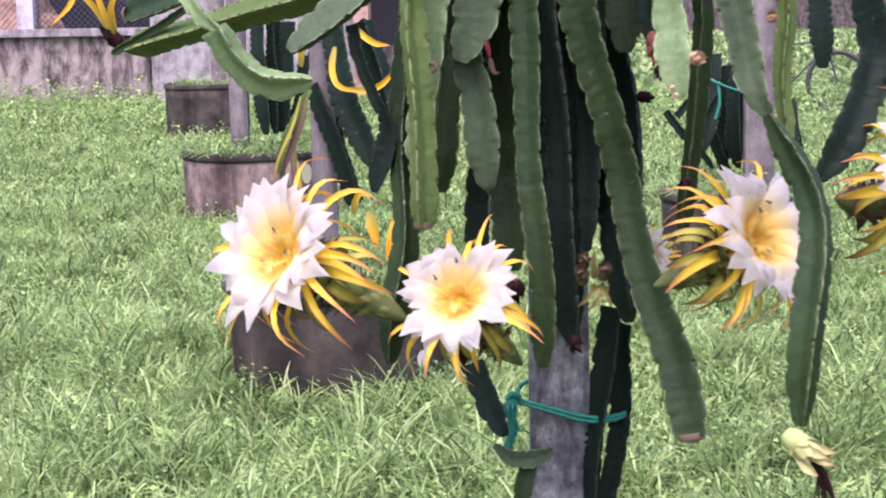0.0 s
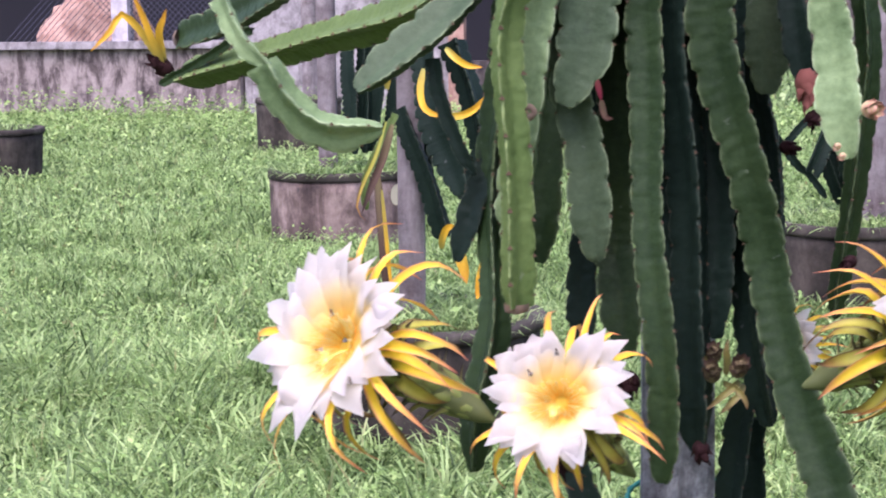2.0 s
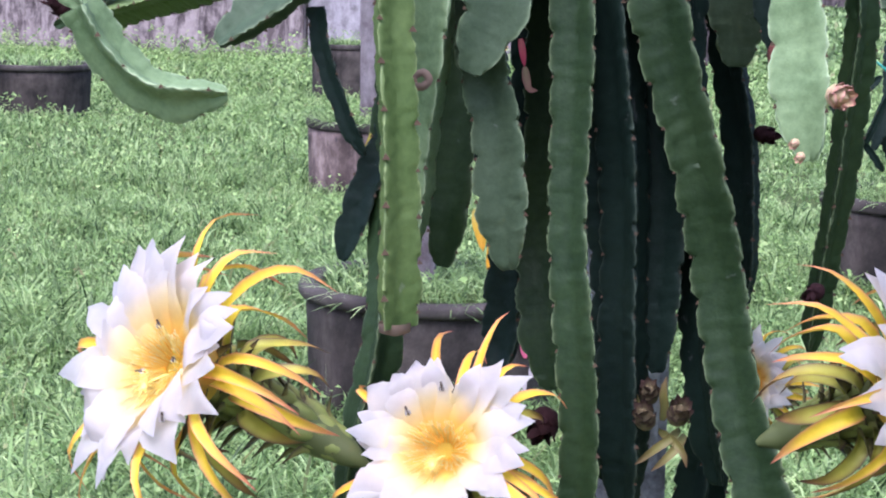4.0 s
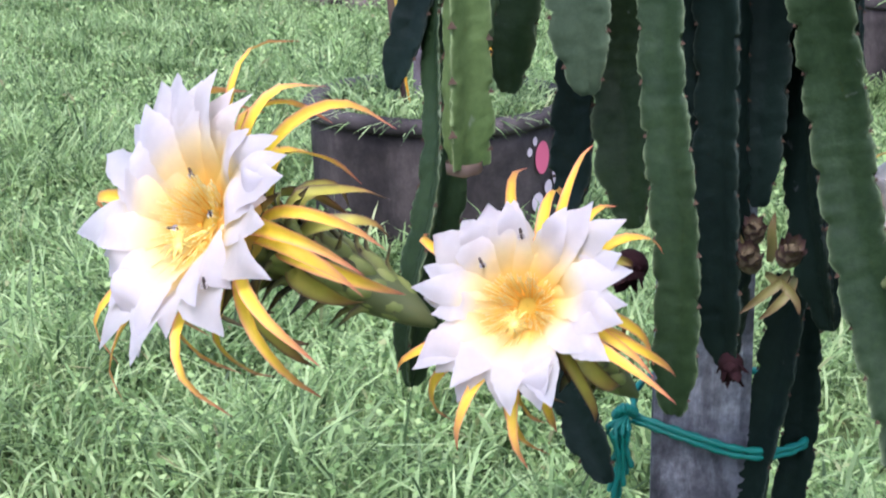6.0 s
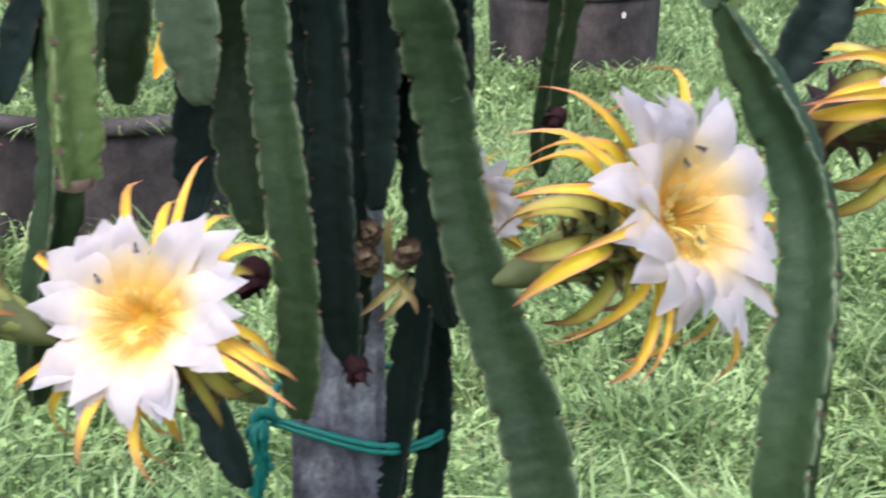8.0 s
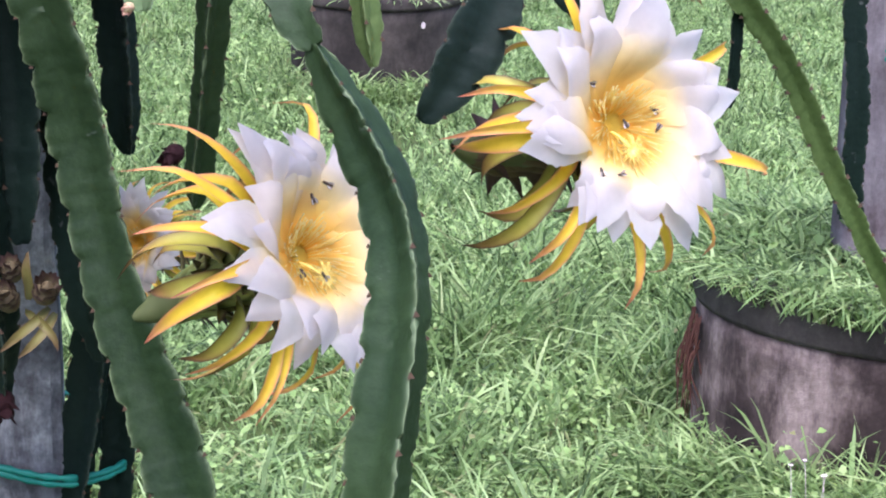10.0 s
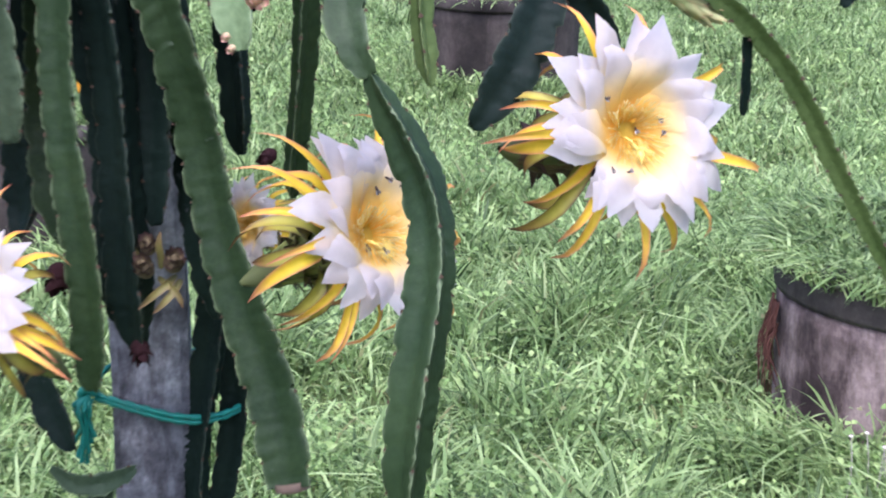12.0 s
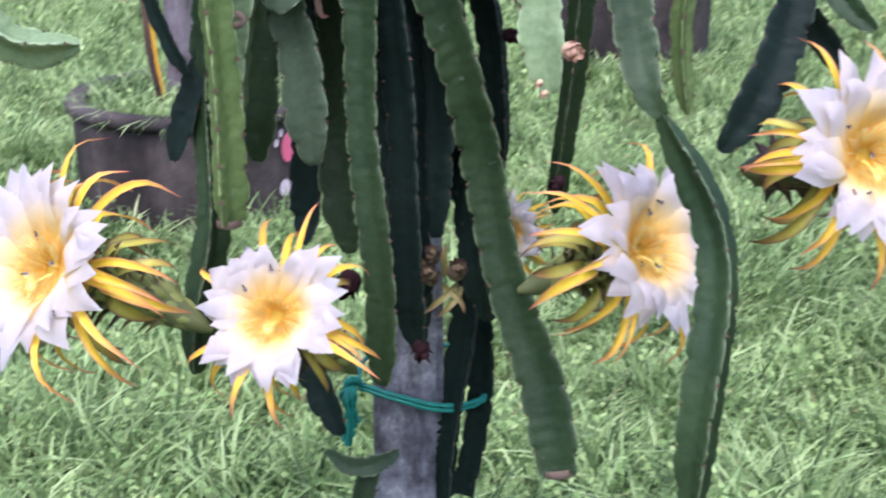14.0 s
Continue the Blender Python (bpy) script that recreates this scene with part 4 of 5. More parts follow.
stem("mid", 0, 0.0469, "round", [(0.018, 0.120, 1.762), (0.058, 0.108, 1.660), (0.067, 0.120, 1.564), (0.068, 0.120, 1.494), (0.066, 0.120, 1.429)], plant)
stem("pale", 15, 0.0259, "round", [(0.054, -0.155, 1.734), (0.111, -0.235, 1.620), (0.143, -0.240, 1.496), (0.150, -0.250, 1.432), (0.155, -0.260, 1.378)], plant)
stem("mature", 60, 0.0181, "round", [(0.087, 0.070, 1.757), (0.163, 0.018, 1.635), (0.189, 0.020, 1.509), (0.179, 0.040, 1.388), (0.173, 0.070, 1.249), (0.162, 0.090, 1.148)], plant)
stem("mature", 0, 0.0278, "joint", [(0.097, -0.085, 1.741), (0.178, -0.165, 1.623), (0.214, -0.170, 1.530), (0.236, -0.210, 1.426), (0.251, -0.240, 1.380), (0.270, -0.250, 1.354)], plant)
stem("mature", 45, 0.0256, "joint2", [(0.267, -0.250, 1.354), (0.298, -0.270, 1.303), (0.320, -0.300, 1.248), (0.326, -0.340, 1.184), (0.318, -0.380, 1.090), (0.304, -0.400, 0.972)], plant)
stem("young", 60, 0.0165, "round", [(0.152, 0.085, 1.759), (0.259, 0.045, 1.640), (0.306, 0.050, 1.523), (0.305, 0.040, 1.397), (0.321, 0.030, 1.291)], plant)
stem("shaded", 0, 0.0342, "round", [(0.230, 0.150, 1.768), (0.388, 0.162, 1.655), (0.455, 0.180, 1.448), (0.443, 0.160, 1.375), (0.413, 0.130, 1.311), (0.362, 0.100, 1.230)], plant)
stem("shaded", 0, 0.0198, "round", [(0.473, 0.200, 1.386), (0.506, 0.220, 1.344), (0.539, 0.220, 1.304)], plant)
stem("mature", 0, 0.0188, "round", [(0.479, 0.100, 1.447), (0.508, 0.080, 1.412), (0.536, 0.060, 1.391)], plant)
stem("pale", 30, 0.0140, "joint", [(-0.555, -0.150, 1.553), (-0.526, -0.170, 1.504), (-0.495, -0.180, 1.475)], plant)
stem("pale", 40, 0.0243, "round", [(-0.495, -0.180, 1.478), (-0.469, -0.170, 1.431), (-0.429, -0.165, 1.401), (-0.366, -0.160, 1.402)], plant)
stem("young", 50, 0.0313, "round", [(-0.318, 0.100, 1.571), (-0.434, 0.220, 1.529), (-0.617, 0.400, 1.491), (-0.788, 0.550, 1.455), (-0.910, 0.660, 1.431)], plant)
stem("mature", 20, 0.0312, "cut", [(-0.603, 0.400, 1.597), (-0.767, 0.600, 1.539), (-0.917, 0.730, 1.499)], plant)
stem("mid", 30, 0.0298, "round", [(-0.282, 0.050, 1.578), (-0.323, 0.020, 1.522), (-0.376, 0.000, 1.479), (-0.428, -0.020, 1.440)], plant)
stem("mature", 0, 0.0088, "round", [(-0.707, 0.450, 1.515), (-0.812, 0.550, 1.473), (-0.920, 0.620, 1.424)], plant)
stem("shaded", 0, 0.0268, "round", [(-0.178, 0.180, 0.923), (-0.154, 0.170, 0.862), (-0.122, 0.150, 0.807)], plant)
stem("mid", 10, 0.0178, "joint2", [(-0.047, 0.150, 0.784), (-0.073, 0.120, 0.781), (-0.109, 0.110, 0.781), (-0.137, 0.100, 0.805)], plant)
stem("mature", 0, 0.0179, "round", [(-0.088, 0.140, 0.767), (-0.091, 0.130, 0.734), (-0.100, 0.120, 0.690)], plant)
stem("shaded", 30, 0.0244, "base", [(0.051, 0.240, 1.004), (0.036, 0.240, 0.912), (0.020, 0.240, 0.803), (0.014, 0.240, 0.672)], plant)
stem("shaded", 0, 0.0226, "base", [(0.059, 0.280, 0.970), (0.057, 0.280, 0.850), (0.050, 0.280, 0.738), (0.038, 0.280, 0.661)], plant)
stem("shaded", 15, 0.0125, "round", [(-0.336, 0.020, 1.478), (-0.331, 0.020, 1.435), (-0.320, 0.020, 1.398), (-0.303, 0.020, 1.361), (-0.285, 0.020, 1.332)], plant)
stem("young", 20, 0.0149, "joint", [(0.597, 0.250, 1.428), (0.647, 0.280, 1.369), (0.704, 0.320, 1.319), (0.790, 0.380, 1.213), (0.870, 0.420, 1.086), (0.915, 0.440, 1.002), (0.969, 0.460, 0.918)], plant)
stem("shaded", 10, 0.0634, "round", [(-1.095, 3.652, 1.501), (-1.053, 3.600, 1.229), (-0.984, 3.574, 1.052), (-0.950, 3.548, 0.934)], plant_a)
stem("shaded", 40, 0.0570, "round", [(-1.006, 3.743, 1.457), (-0.913, 3.704, 1.181), (-0.894, 3.678, 1.033), (-0.968, 3.652, 0.907)], plant_a)
stem("shaded", 0, 0.0505, "round", [(-1.195, 3.808, 1.416), (-1.157, 3.808, 1.155), (-1.118, 3.808, 0.892)], plant_a)
stem("shaded", 20, 0.0423, "base", [(-1.184, 3.678, 1.226), (-1.120, 3.665, 1.056), (-1.064, 3.665, 0.907), (-1.025, 3.678, 0.775)], plant_a)
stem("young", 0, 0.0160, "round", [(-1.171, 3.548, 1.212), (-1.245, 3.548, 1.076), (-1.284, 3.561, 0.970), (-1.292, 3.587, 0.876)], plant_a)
stem("shaded", 10, 0.0701, "round", [(-2.752, 9.160, 1.471), (-2.729, 9.132, 1.030), (-2.709, 9.132, 0.625)], plant_b)
stem("shaded", 40, 0.0704, "round", [(-2.654, 9.188, 1.510), (-2.639, 9.188, 1.027), (-2.648, 9.160, 0.631)], plant_b)
stem("shaded", 10, 0.0660, "round", [(-2.543, 9.230, 1.428), (-2.564, 9.230, 0.984), (-2.615, 9.230, 0.637)], plant_b)
stem("shaded", 10, 0.0569, "round", [(-2.440, 9.300, 1.183), (-2.490, 9.300, 0.858), (-2.560, 9.300, 0.612)], plant_b)
stem("shaded", 10, 0.0627, "round", [(0.454, 7.000, 1.156), (0.475, 7.000, 0.901), (0.461, 7.000, 0.597)], plant_e)
stem("shaded", 40, 0.0617, "round", [(0.555, 6.860, 1.191), (0.520, 6.860, 0.910), (0.543, 6.930, 0.587)], plant_e)
stem("shaded", 10, 0.0368, "round", [(0.367, 6.930, 0.812), (0.432, 6.930, 0.684), (0.498, 7.000, 0.516)], plant_e)
stem("shaded", 10, 0.0440, "round", [(0.404, 7.000, 1.220), (0.404, 6.930, 0.938), (0.351, 6.860, 0.690)], plant_e)
stem("shaded", 10, 0.0304, "base", [(1.333, 1.943, 1.372), (1.357, 1.943, 1.121), (1.381, 1.943, 0.877), (1.404, 1.969, 0.641)], plant_r)
stem("shaded", 40, 0.0359, "round", [(1.390, 1.878, 1.376), (1.400, 1.865, 1.256), (1.420, 1.865, 1.156)], plant_r)
stem("shaded", 0, 0.0274, "round", [(1.469, 1.904, 1.376), (1.522, 1.904, 1.161), (1.560, 1.943, 0.881)], plant_r)
stem("shaded", 0, 0.0232, "round", [(1.062, 1.839, 1.328), (1.195, 1.839, 1.226), (1.337, 1.865, 1.124)], plant_r)
stem("shaded", 0, 0.0258, "round", [(1.223, 1.709, 1.340), (1.183, 1.709, 1.223), (1.136, 1.709, 1.143)], plant_r)
stem("shaded", 0, 0.0078, "round", [(0.705, 0.330, 1.326), (0.709, 0.340, 1.269), (0.708, 0.360, 1.194)], plant)
stem("shaded", 20, 0.0264, "round", [(0.136, 6.720, 0.922), (0.218, 6.720, 0.809), (0.304, 6.748, 0.723)], plant_e)
stem("shaded", 0, 0.0245, "round", [(0.192, 6.692, 0.894), (0.270, 6.692, 0.983), (0.353, 6.720, 1.064)], plant_e)
stem("shaded", 40, 0.0244, "round", [(0.295, 6.664, 0.743), (0.346, 6.664, 0.872), (0.412, 6.692, 1.012)], plant_e)
stem("shaded", 10, 0.0229, "round", [(0.296, 6.692, 0.740), (0.345, 6.706, 0.672), (0.395, 6.720, 0.602)], plant_e)
stem("shaded", 10, 0.0223, "round", [(0.716, 6.580, 0.675), (0.788, 6.580, 0.735), (0.850, 6.608, 0.798)], plant_e)
stem("shaded", 10, 0.0223, "round", [(0.852, 6.608, 0.693), (0.827, 6.608, 0.828), (0.815, 6.650, 0.989)], plant_e)

stem("shaded", 10, 0.082, "round", [(0.930, 6.650, 2.050), (0.945, 6.650, 1.750), (0.958, 6.640, 1.430), (0.967, 6.640, 1.150)], plant_e)
stem("shaded", 30, 0.060, "round", [(0.640, 6.750, 2.350), (0.760, 6.700, 2.420), (0.890, 6.660, 2.300), (0.930, 6.650, 2.050)], plant_e)

# flowers
flower((-0.423, -0.225, 1.175), (-0.520, -0.719, 0.461), (-0.245, -0.090, 1.045), 0.106, 3, plant, "wide-open white flower with golden recurved sepals", 0.3)
flower((-0.166, -0.164, 1.101), (-0.199, -0.820, 0.537), (-0.083, 0.000, 0.959), 0.087, 5, plant, "wide-open white flower with a yellow heart", 0.1)
flower((0.283, -0.146, 1.185), (0.690, -0.575, 0.440), (0.118, -0.050, 1.090), 0.095, 8, plant, "white flower in profile with yellow recurved sepals", 0.5)
flower((0.553, 0.029, 1.252), (0.438, -0.829, 0.348), (0.395, 0.130, 1.199), 0.112, 9, plant, "white flower with insects on its petals", 0.45, 1.0, True)
flower((0.094, 0.130, 1.105), (-0.500, -0.800, 0.330), (0.100, 0.240, 1.053), 0.050, 12, plant, "small white flower half hidden behind hanging stems", 0.2)

# added stems, out of view, arching over the post's head to shade the plant
for k in range(8):
    a, q = k * 2.39996, 0.30 + 0.030 * k
    ca, sa = math.cos(a), math.sin(a)
    stem("mature", 25 * k, 0.033, "round", [(-0.045 + 0.03 * ca, 0.27 + 0.03 * sa, 1.74), (-0.045 + 0.4 * q * ca, 0.2 + 0.4 * q * sa, 1.96), (-0.045 + q * ca, 0.15 + q * sa, 1.93), (-0.045 + 1.2 * q * ca, 0.15 + 1.2 * q * sa, 1.80)], plant)


# ---- twine round the post ----
def twine(ctrl, r, parent, name="strand", n=40):
    p, _ = curve_pts(ctrl, n)
    v, f = sweep_tube(p, np.full(n, r * 1.25) * (1 + 0.25 * np.sin(np.arange(n) * 1.9)), 6, (0.1, 0.2, 1))
    return put(name, mesh_np(name, v, f, M_TIE), parent)


tie = thing("twine_tie", "teal plastic twine tied round post and stems", "twine", "", (0, 0, 0))
twine([(-0.111, 0.230, 0.849), (-0.055, 0.215, 0.839), (-0.005, 0.220, 0.825), (0.033, 0.235, 0.819), (0.066, 0.270, 0.819), (0.075, 0.320, 0.827)], 0.0030, tie)
twine([(-0.111, 0.228, 0.844), (-0.055, 0.214, 0.833), (-0.005, 0.219, 0.818), (0.033, 0.234, 0.813), (0.066, 0.270, 0.814), (0.075, 0.320, 0.824)], 0.0026, tie)
twine([(-0.111, 0.230, 0.849), (-0.109, 0.300, 0.859), (-0.059, 0.370, 0.860), (0.027, 0.380, 0.846), (0.075, 0.320, 0.827)], 0.003, tie)
twine([(-0.108, 0.222, 0.855), (-0.118, 0.210, 0.863), (-0.125, 0.215, 0.851), (-0.113, 0.218, 0.841)], 0.0045, tie, "knot")
for dx, dy, dz in ((0.004, 0.0, -0.060), (-0.010, -0.006, -0.078), (-0.003, 0.004, -0.090), (0.009, -0.004, -0.050), (-0.016, 0.002, -0.062), (-0.006, -0.010, -0.083), (0.002, -0.008, -0.070)):
    twine([(-0.116, 0.212, 0.854), (-0.119 + dx * 0.9, 0.204 + dy, 0.842), (-0.117 + dx * 0.4, 0.206 + dy, 0.852 + dz * 0.55), (-0.118 + dx * 1.2, 0.207 + dy, 0.852 + dz)], 0.0024, tie, "loose_end", 16)
tie_r = thing("twine_tie", "teal twine tied round a pale concrete post", "twine")
twine([(1.493, 2.119, 0.956), (1.550, 2.099, 0.946), (1.625, 2.119, 0.961), (1.653, 2.229, 0.985)], 0.004, tie_r)
twine([(1.493, 2.119, 0.974), (1.550, 2.099, 0.967), (1.625, 2.119, 0.976), (1.653, 2.229, 1.004)], 0.0035, tie_r)
twine([(1.367, 1.904, 1.168), (1.416, 1.878, 1.175), (1.483, 1.891, 1.173)], 0.003, tie_r)
tie_e = thing("twine_tie", "teal twine strung between dark cactus stems", "twine")
twine([(0.311, 6.692, 1.144), (0.401, 6.650, 1.082), (0.517, 6.664, 1.036), (0.660, 6.692, 1.007)], 0.005, tie_e)
twine([(0.415, 6.664, 1.084), (0.424, 6.650, 0.968), (0.402, 6.650, 0.881)], 0.006, tie_e, "loose_end")

# ---- buds, young fruit and withered blooms on the large plant ----
scaly_bud((0.013, -0.020, 1.089), (-0.13, -0.65, 0.75), 0.0294, 0.0104, M_BUDBROWN, plant, "bud", "small brown scaly bud", 31)
scaly_bud((0.039, -0.020, 1.096), (0.29, -0.63, 0.72), 0.0294, 0.0108, M_BUDBROWN, plant, "bud", "small brown scaly bud", 32)
scaly_bud((0.013, -0.010, 1.111), (0.01, -0.56, 0.83), 0.0233, 0.0093, M_BUDBROWN, plant, "bud", "small brown scaly bud", 33)
for k, c in enumerate((
        [(0.027, -0.020, 1.096), (0.029, -0.025, 1.110), (0.028, -0.030, 1.126), (0.030, -0.030, 1.142)],
        [(0.044, -0.020, 1.089), (0.035, -0.040, 1.083), (0.020, -0.045, 1.071), (0.005, -0.045, 1.057)],
        [(0.049, -0.020, 1.084), (0.043, -0.042, 1.076), (0.033, -0.047, 1.065), (0.021, -0.047, 1.053)],
        [(0.024, -0.020, 1.086), (0.041, -0.040, 1.082), (0.051, -0.045, 1.071), (0.054, -0.045, 1.059)],
        [(0.014, -0.010, 1.101), (0.004, -0.020, 1.108), (-0.001, -0.020, 1.120), (-0.002, -0.020, 1.130)])):
    strap(c, 0.0042, M_BRACT, "bract", plant, 40 + k)
scaly_bud((0.167, -0.300, 1.432), (0.57, -0.82, -0.06), 0.0217, 0.0092, M_BUDTAN, plant, "bud", "round tan and pink scaly bud", 34)
scaly_bud((0.292, 0.024, 1.478), (-0.30, -0.93, 0.21), 0.0180, 0.0080, M_BUDTAN, plant, "bud", "round tan and pink scaly bud", 35)
for c in ((0.149, -0.278, 1.384), (0.144, -0.275, 1.394)):
    scaly_bud(c, (-0.4, -0.7, -0.4), 0.0085, 0.0036, M_BUDTAN, plant, "bud", "tiny tan and pink bud", 36, 10)
scaly_bud((0.284, -0.400, 0.964), (0.62, -0.10, -0.55), 0.046, 0.016, M_BUDGREEN, plant, "bud", "pale green bud at a stem's tip", 37, 26)
TIP = np.array((0.284, -0.400, 0.964))
for k in range(8):
    a = k * 0.8
    strap([TIP + np.array(q) for q in ((0.006, 0, -0.006), (0.020 + 0.004 * math.cos(a), 0.010 * math.sin(a), -0.014 - 0.006 * (k % 3)), (0.034 + 0.012 * math.cos(a), 0.018 * math.sin(a), -0.022 - 0.010 * (k % 3)), (0.050 + 0.014 * math.cos(a), 0.022 * math.sin(a), -0.026 - 0.013 * (k % 3)))], 0.0075, M_BUDGREEN, "bract", plant, 50 + k)
for k in range(9):
    p, _ = curve_pts([TIP + np.array(q) for q in ((0.030, 0, -0.032), (0.042 + 0.003 * (k % 4), 0.004 * (k % 3), -0.052), (0.038 + 0.004 * k, 0.004 * (k % 2), -0.088 - 0.008 * (k % 3)))], 8)
    v, f = sweep_tube(p, np.linspace(0.0030, 0.0010, 8), 5)
    put("dry_fibre", mesh_np("dry_fibre", v, f, M_REDDRY), plant, "dark red withered fibre")
scaly_bud((0.961, 0.460, 0.922), (0.96, -0.26, -0.12), 0.0523, 0.0152, M_BUDGREEN, plant, "bud", "pale green bud at a stem's tip", 38, 20)
scaly_bud((0.591, 0.300, 1.371), (0.84, 0.00, -0.55), 0.0797, 0.0143, M_BUDGREEN, plant, "bud", "long closed green flower bud", 39, 26)
scaly_bud((-0.089, 0.030, 1.084), (-0.36, -0.46, -0.81), 0.0313, 0.0156, M_REDDRY, plant, "withered_bud", "withered dark bud", 60, 16)
scaly_bud((-0.004, -0.005, 1.008), (0.22, -0.41, -0.89), 0.0261, 0.0115, M_REDDRY, plant, "withered_bud", "withered dark red bud", 61, 14)
scaly_bud((0.168, -0.150, 1.259), (-0.53, -0.74, -0.41), 0.0208, 0.0076, M_REDDRY, plant, "withered_bud", "withered dark red bud", 62, 12)
scaly_bud((0.090, 0.190, 1.357), (0.82, -0.56, -0.12), 0.0246, 0.0098, M_REDDRY, plant, "withered_bud", "withered dark bud", 63, 12)
scaly_bud((-0.173, -0.005, 0.998), (-0.10, -0.44, -0.89), 0.0386, 0.0154, M_REDDRY, plant, "withered_bud", "withered dark bud under an open flower", 64, 14)
# a withered pink flower tube hanging between the dark stems
strap([(-0.138, 0.060, 1.451), (-0.134, 0.055, 1.437), (-0.131, 0.050, 1.424)], 0.0035, M_BUDPINK, "withered_tube", plant, 91)
strap([(-0.131, 0.050, 1.424), (-0.125, 0.045, 1.404), (-0.115, 0.040, 1.402)], 0.004, M_BUDTAN, "withered_tube", plant, 92)
# pale scar and reddened shoots
for c, s in (((-0.207, -0.066, 1.415), 0.011),):
    v, f = lathe([(s, 0), (s * 0.8, 0.003), (s * 0.45, 0.0035), (s * 0.3, 0.001)], 14, 0.0008, 3)
    ob = put("scar", mesh_np("scar", v, f, M_DRY), plant, "round corky scar")
    ob.matrix_basis = Matrix.Translation(c) @ Matrix.Rotation(math.radians(90), 4, "X")
stem("shaded", 20, 0.0215, "round", [(0.060, 0.130, 1.762), (0.092, 0.075, 1.640), (0.106, 0.050, 1.540), (0.116, 0.042, 1.470), (0.120, 0.040, 1.440)], plant)
scaly_bud((0.117, 0.038, 1.462), (0.16, -0.05, -0.98), 0.046, 0.0165, M_RUSTY, plant, "withered_shoot", "withered rusty red stem end", 65, 18)
scaly_bud((0.126, 0.036, 1.412), (0.30, -0.10, -0.95), 0.020, 0.0125, M_REDDRY, plant, "withered_bud", "withered dark bud at a rusty stem end", 66, 14)
for k, c in enumerate(([(-0.928, 0.640, 1.464), (-0.955, 0.620, 1.517), (-0.982, 0.610, 1.541), (-0.997, 0.600, 1.514), (-1.034, 0.600, 1.481)],
                       [(-0.923, 0.640, 1.456), (-0.933, 0.620, 1.500), (-0.945, 0.610, 1.541), (-0.957, 0.600, 1.574)],
                       [(-0.919, 0.640, 1.464), (-0.920, 0.620, 1.509), (-0.908, 0.610, 1.533), (-0.899, 0.600, 1.549)])):
    strap(c, 0.0065, M_WILT, "wilted_sepal", plant, 70 + k)
scaly_bud((-0.913, 0.655, 1.441), (-0.66, -0.46, 0.60), 0.0426, 0.0153, M_REDDRY, plant, "withered_bud", "withered dark bud at a stem's end", 72, 12)
for k, c in enumerate(([(-1.052, 3.444, 1.370), (-1.058, 3.418, 1.293), (-1.031, 3.392, 1.232), (-0.955, 3.392, 1.209)],
                       [(-1.001, 3.418, 1.221), (-0.931, 3.405, 1.213), (-0.869, 3.392, 1.239), (-0.818, 3.392, 1.295)],
                       [(-0.980, 3.470, 1.437), (-0.940, 3.444, 1.404), (-0.901, 3.444, 1.380), (-0.851, 3.444, 1.374)],
                       [(-1.190, 3.496, 1.299), (-1.179, 3.470, 1.371), (-1.162, 3.457, 1.419), (-1.156, 3.444, 1.455)],
                       [(-0.998, 3.444, 0.762), (-0.986, 3.418, 0.807), (-0.962, 3.405, 0.843), (-0.917, 3.392, 0.830)])):
    strap(c, 0.012, M_WILT, "wilted_sepal", plant_a, 80 + k)
strap([(-1.177, 3.418, 1.195), (-1.216, 3.418, 1.075), (-1.264, 3.418, 0.975), (-1.283, 3.418, 0.895), (-1.246, 3.418, 0.853)], 0.007, M_SEPAL_LOW, "wilted_sepal", plant_a, 88)
strap([(-1.158, 3.431, 1.184), (-1.195, 3.431, 1.064), (-1.238, 3.431, 0.964), (-1.269, 3.431, 0.883)], 0.014, M_BUDBROWN, "withered_shoot", plant_a, 89)
strap([(-1.078, 4.198, 0.675), (-1.062, 4.172, 0.624), (-1.047, 4.159, 0.576), (-1.039, 4.146, 0.527)], 0.022, M_WILT, "wilted_sepal", plant_a, 90)
strap([(-0.84, 3.62, 0.78), (-0.85, 3.60, 0.72), (-0.87, 3.58, 0.65), (-0.90, 3.57, 0.57)], 0.032, M_WILT, "wilted_sepal", plant_a, 93)
strap([(-1.245, 3.56, 1.02), (-1.225, 3.55, 0.80), (-1.215, 3.56, 0.62), (-1.195, 3.58, 0.46)], 0.018, M_BUDBROWN, "withered_shoot", plant_a, 94)
strap([(-1.225, 3.545, 0.95), (-1.210, 3.54, 0.78), (-1.198, 3.55, 0.62), (-1.180, 3.57, 0.48)], 0.007, M_WILT, "withered_shoot", plant_a, 95)
for k, (dx, dz) in enumerate(((0, 0), (0.06, 0.02), (-0.05, 0.03), (0.03, -0.05), (0.10, -0.01), (-0.03, -0.04))):
    strap([(-6.96 + dx, 12.86, 0.26), (-6.96 + dx * 1.6, 12.82, 0.28 + 1.6 * dz), (-6.96 + dx * 2.4, 12.79, 0.25 + dz * 2.8), (-6.96 + dx * 3.0, 12.78, 0.19 + dz * 3)], 0.05, M_PETAL if k % 2 else M_WILT, "fallen_bloom", pot_d, 100 + k)


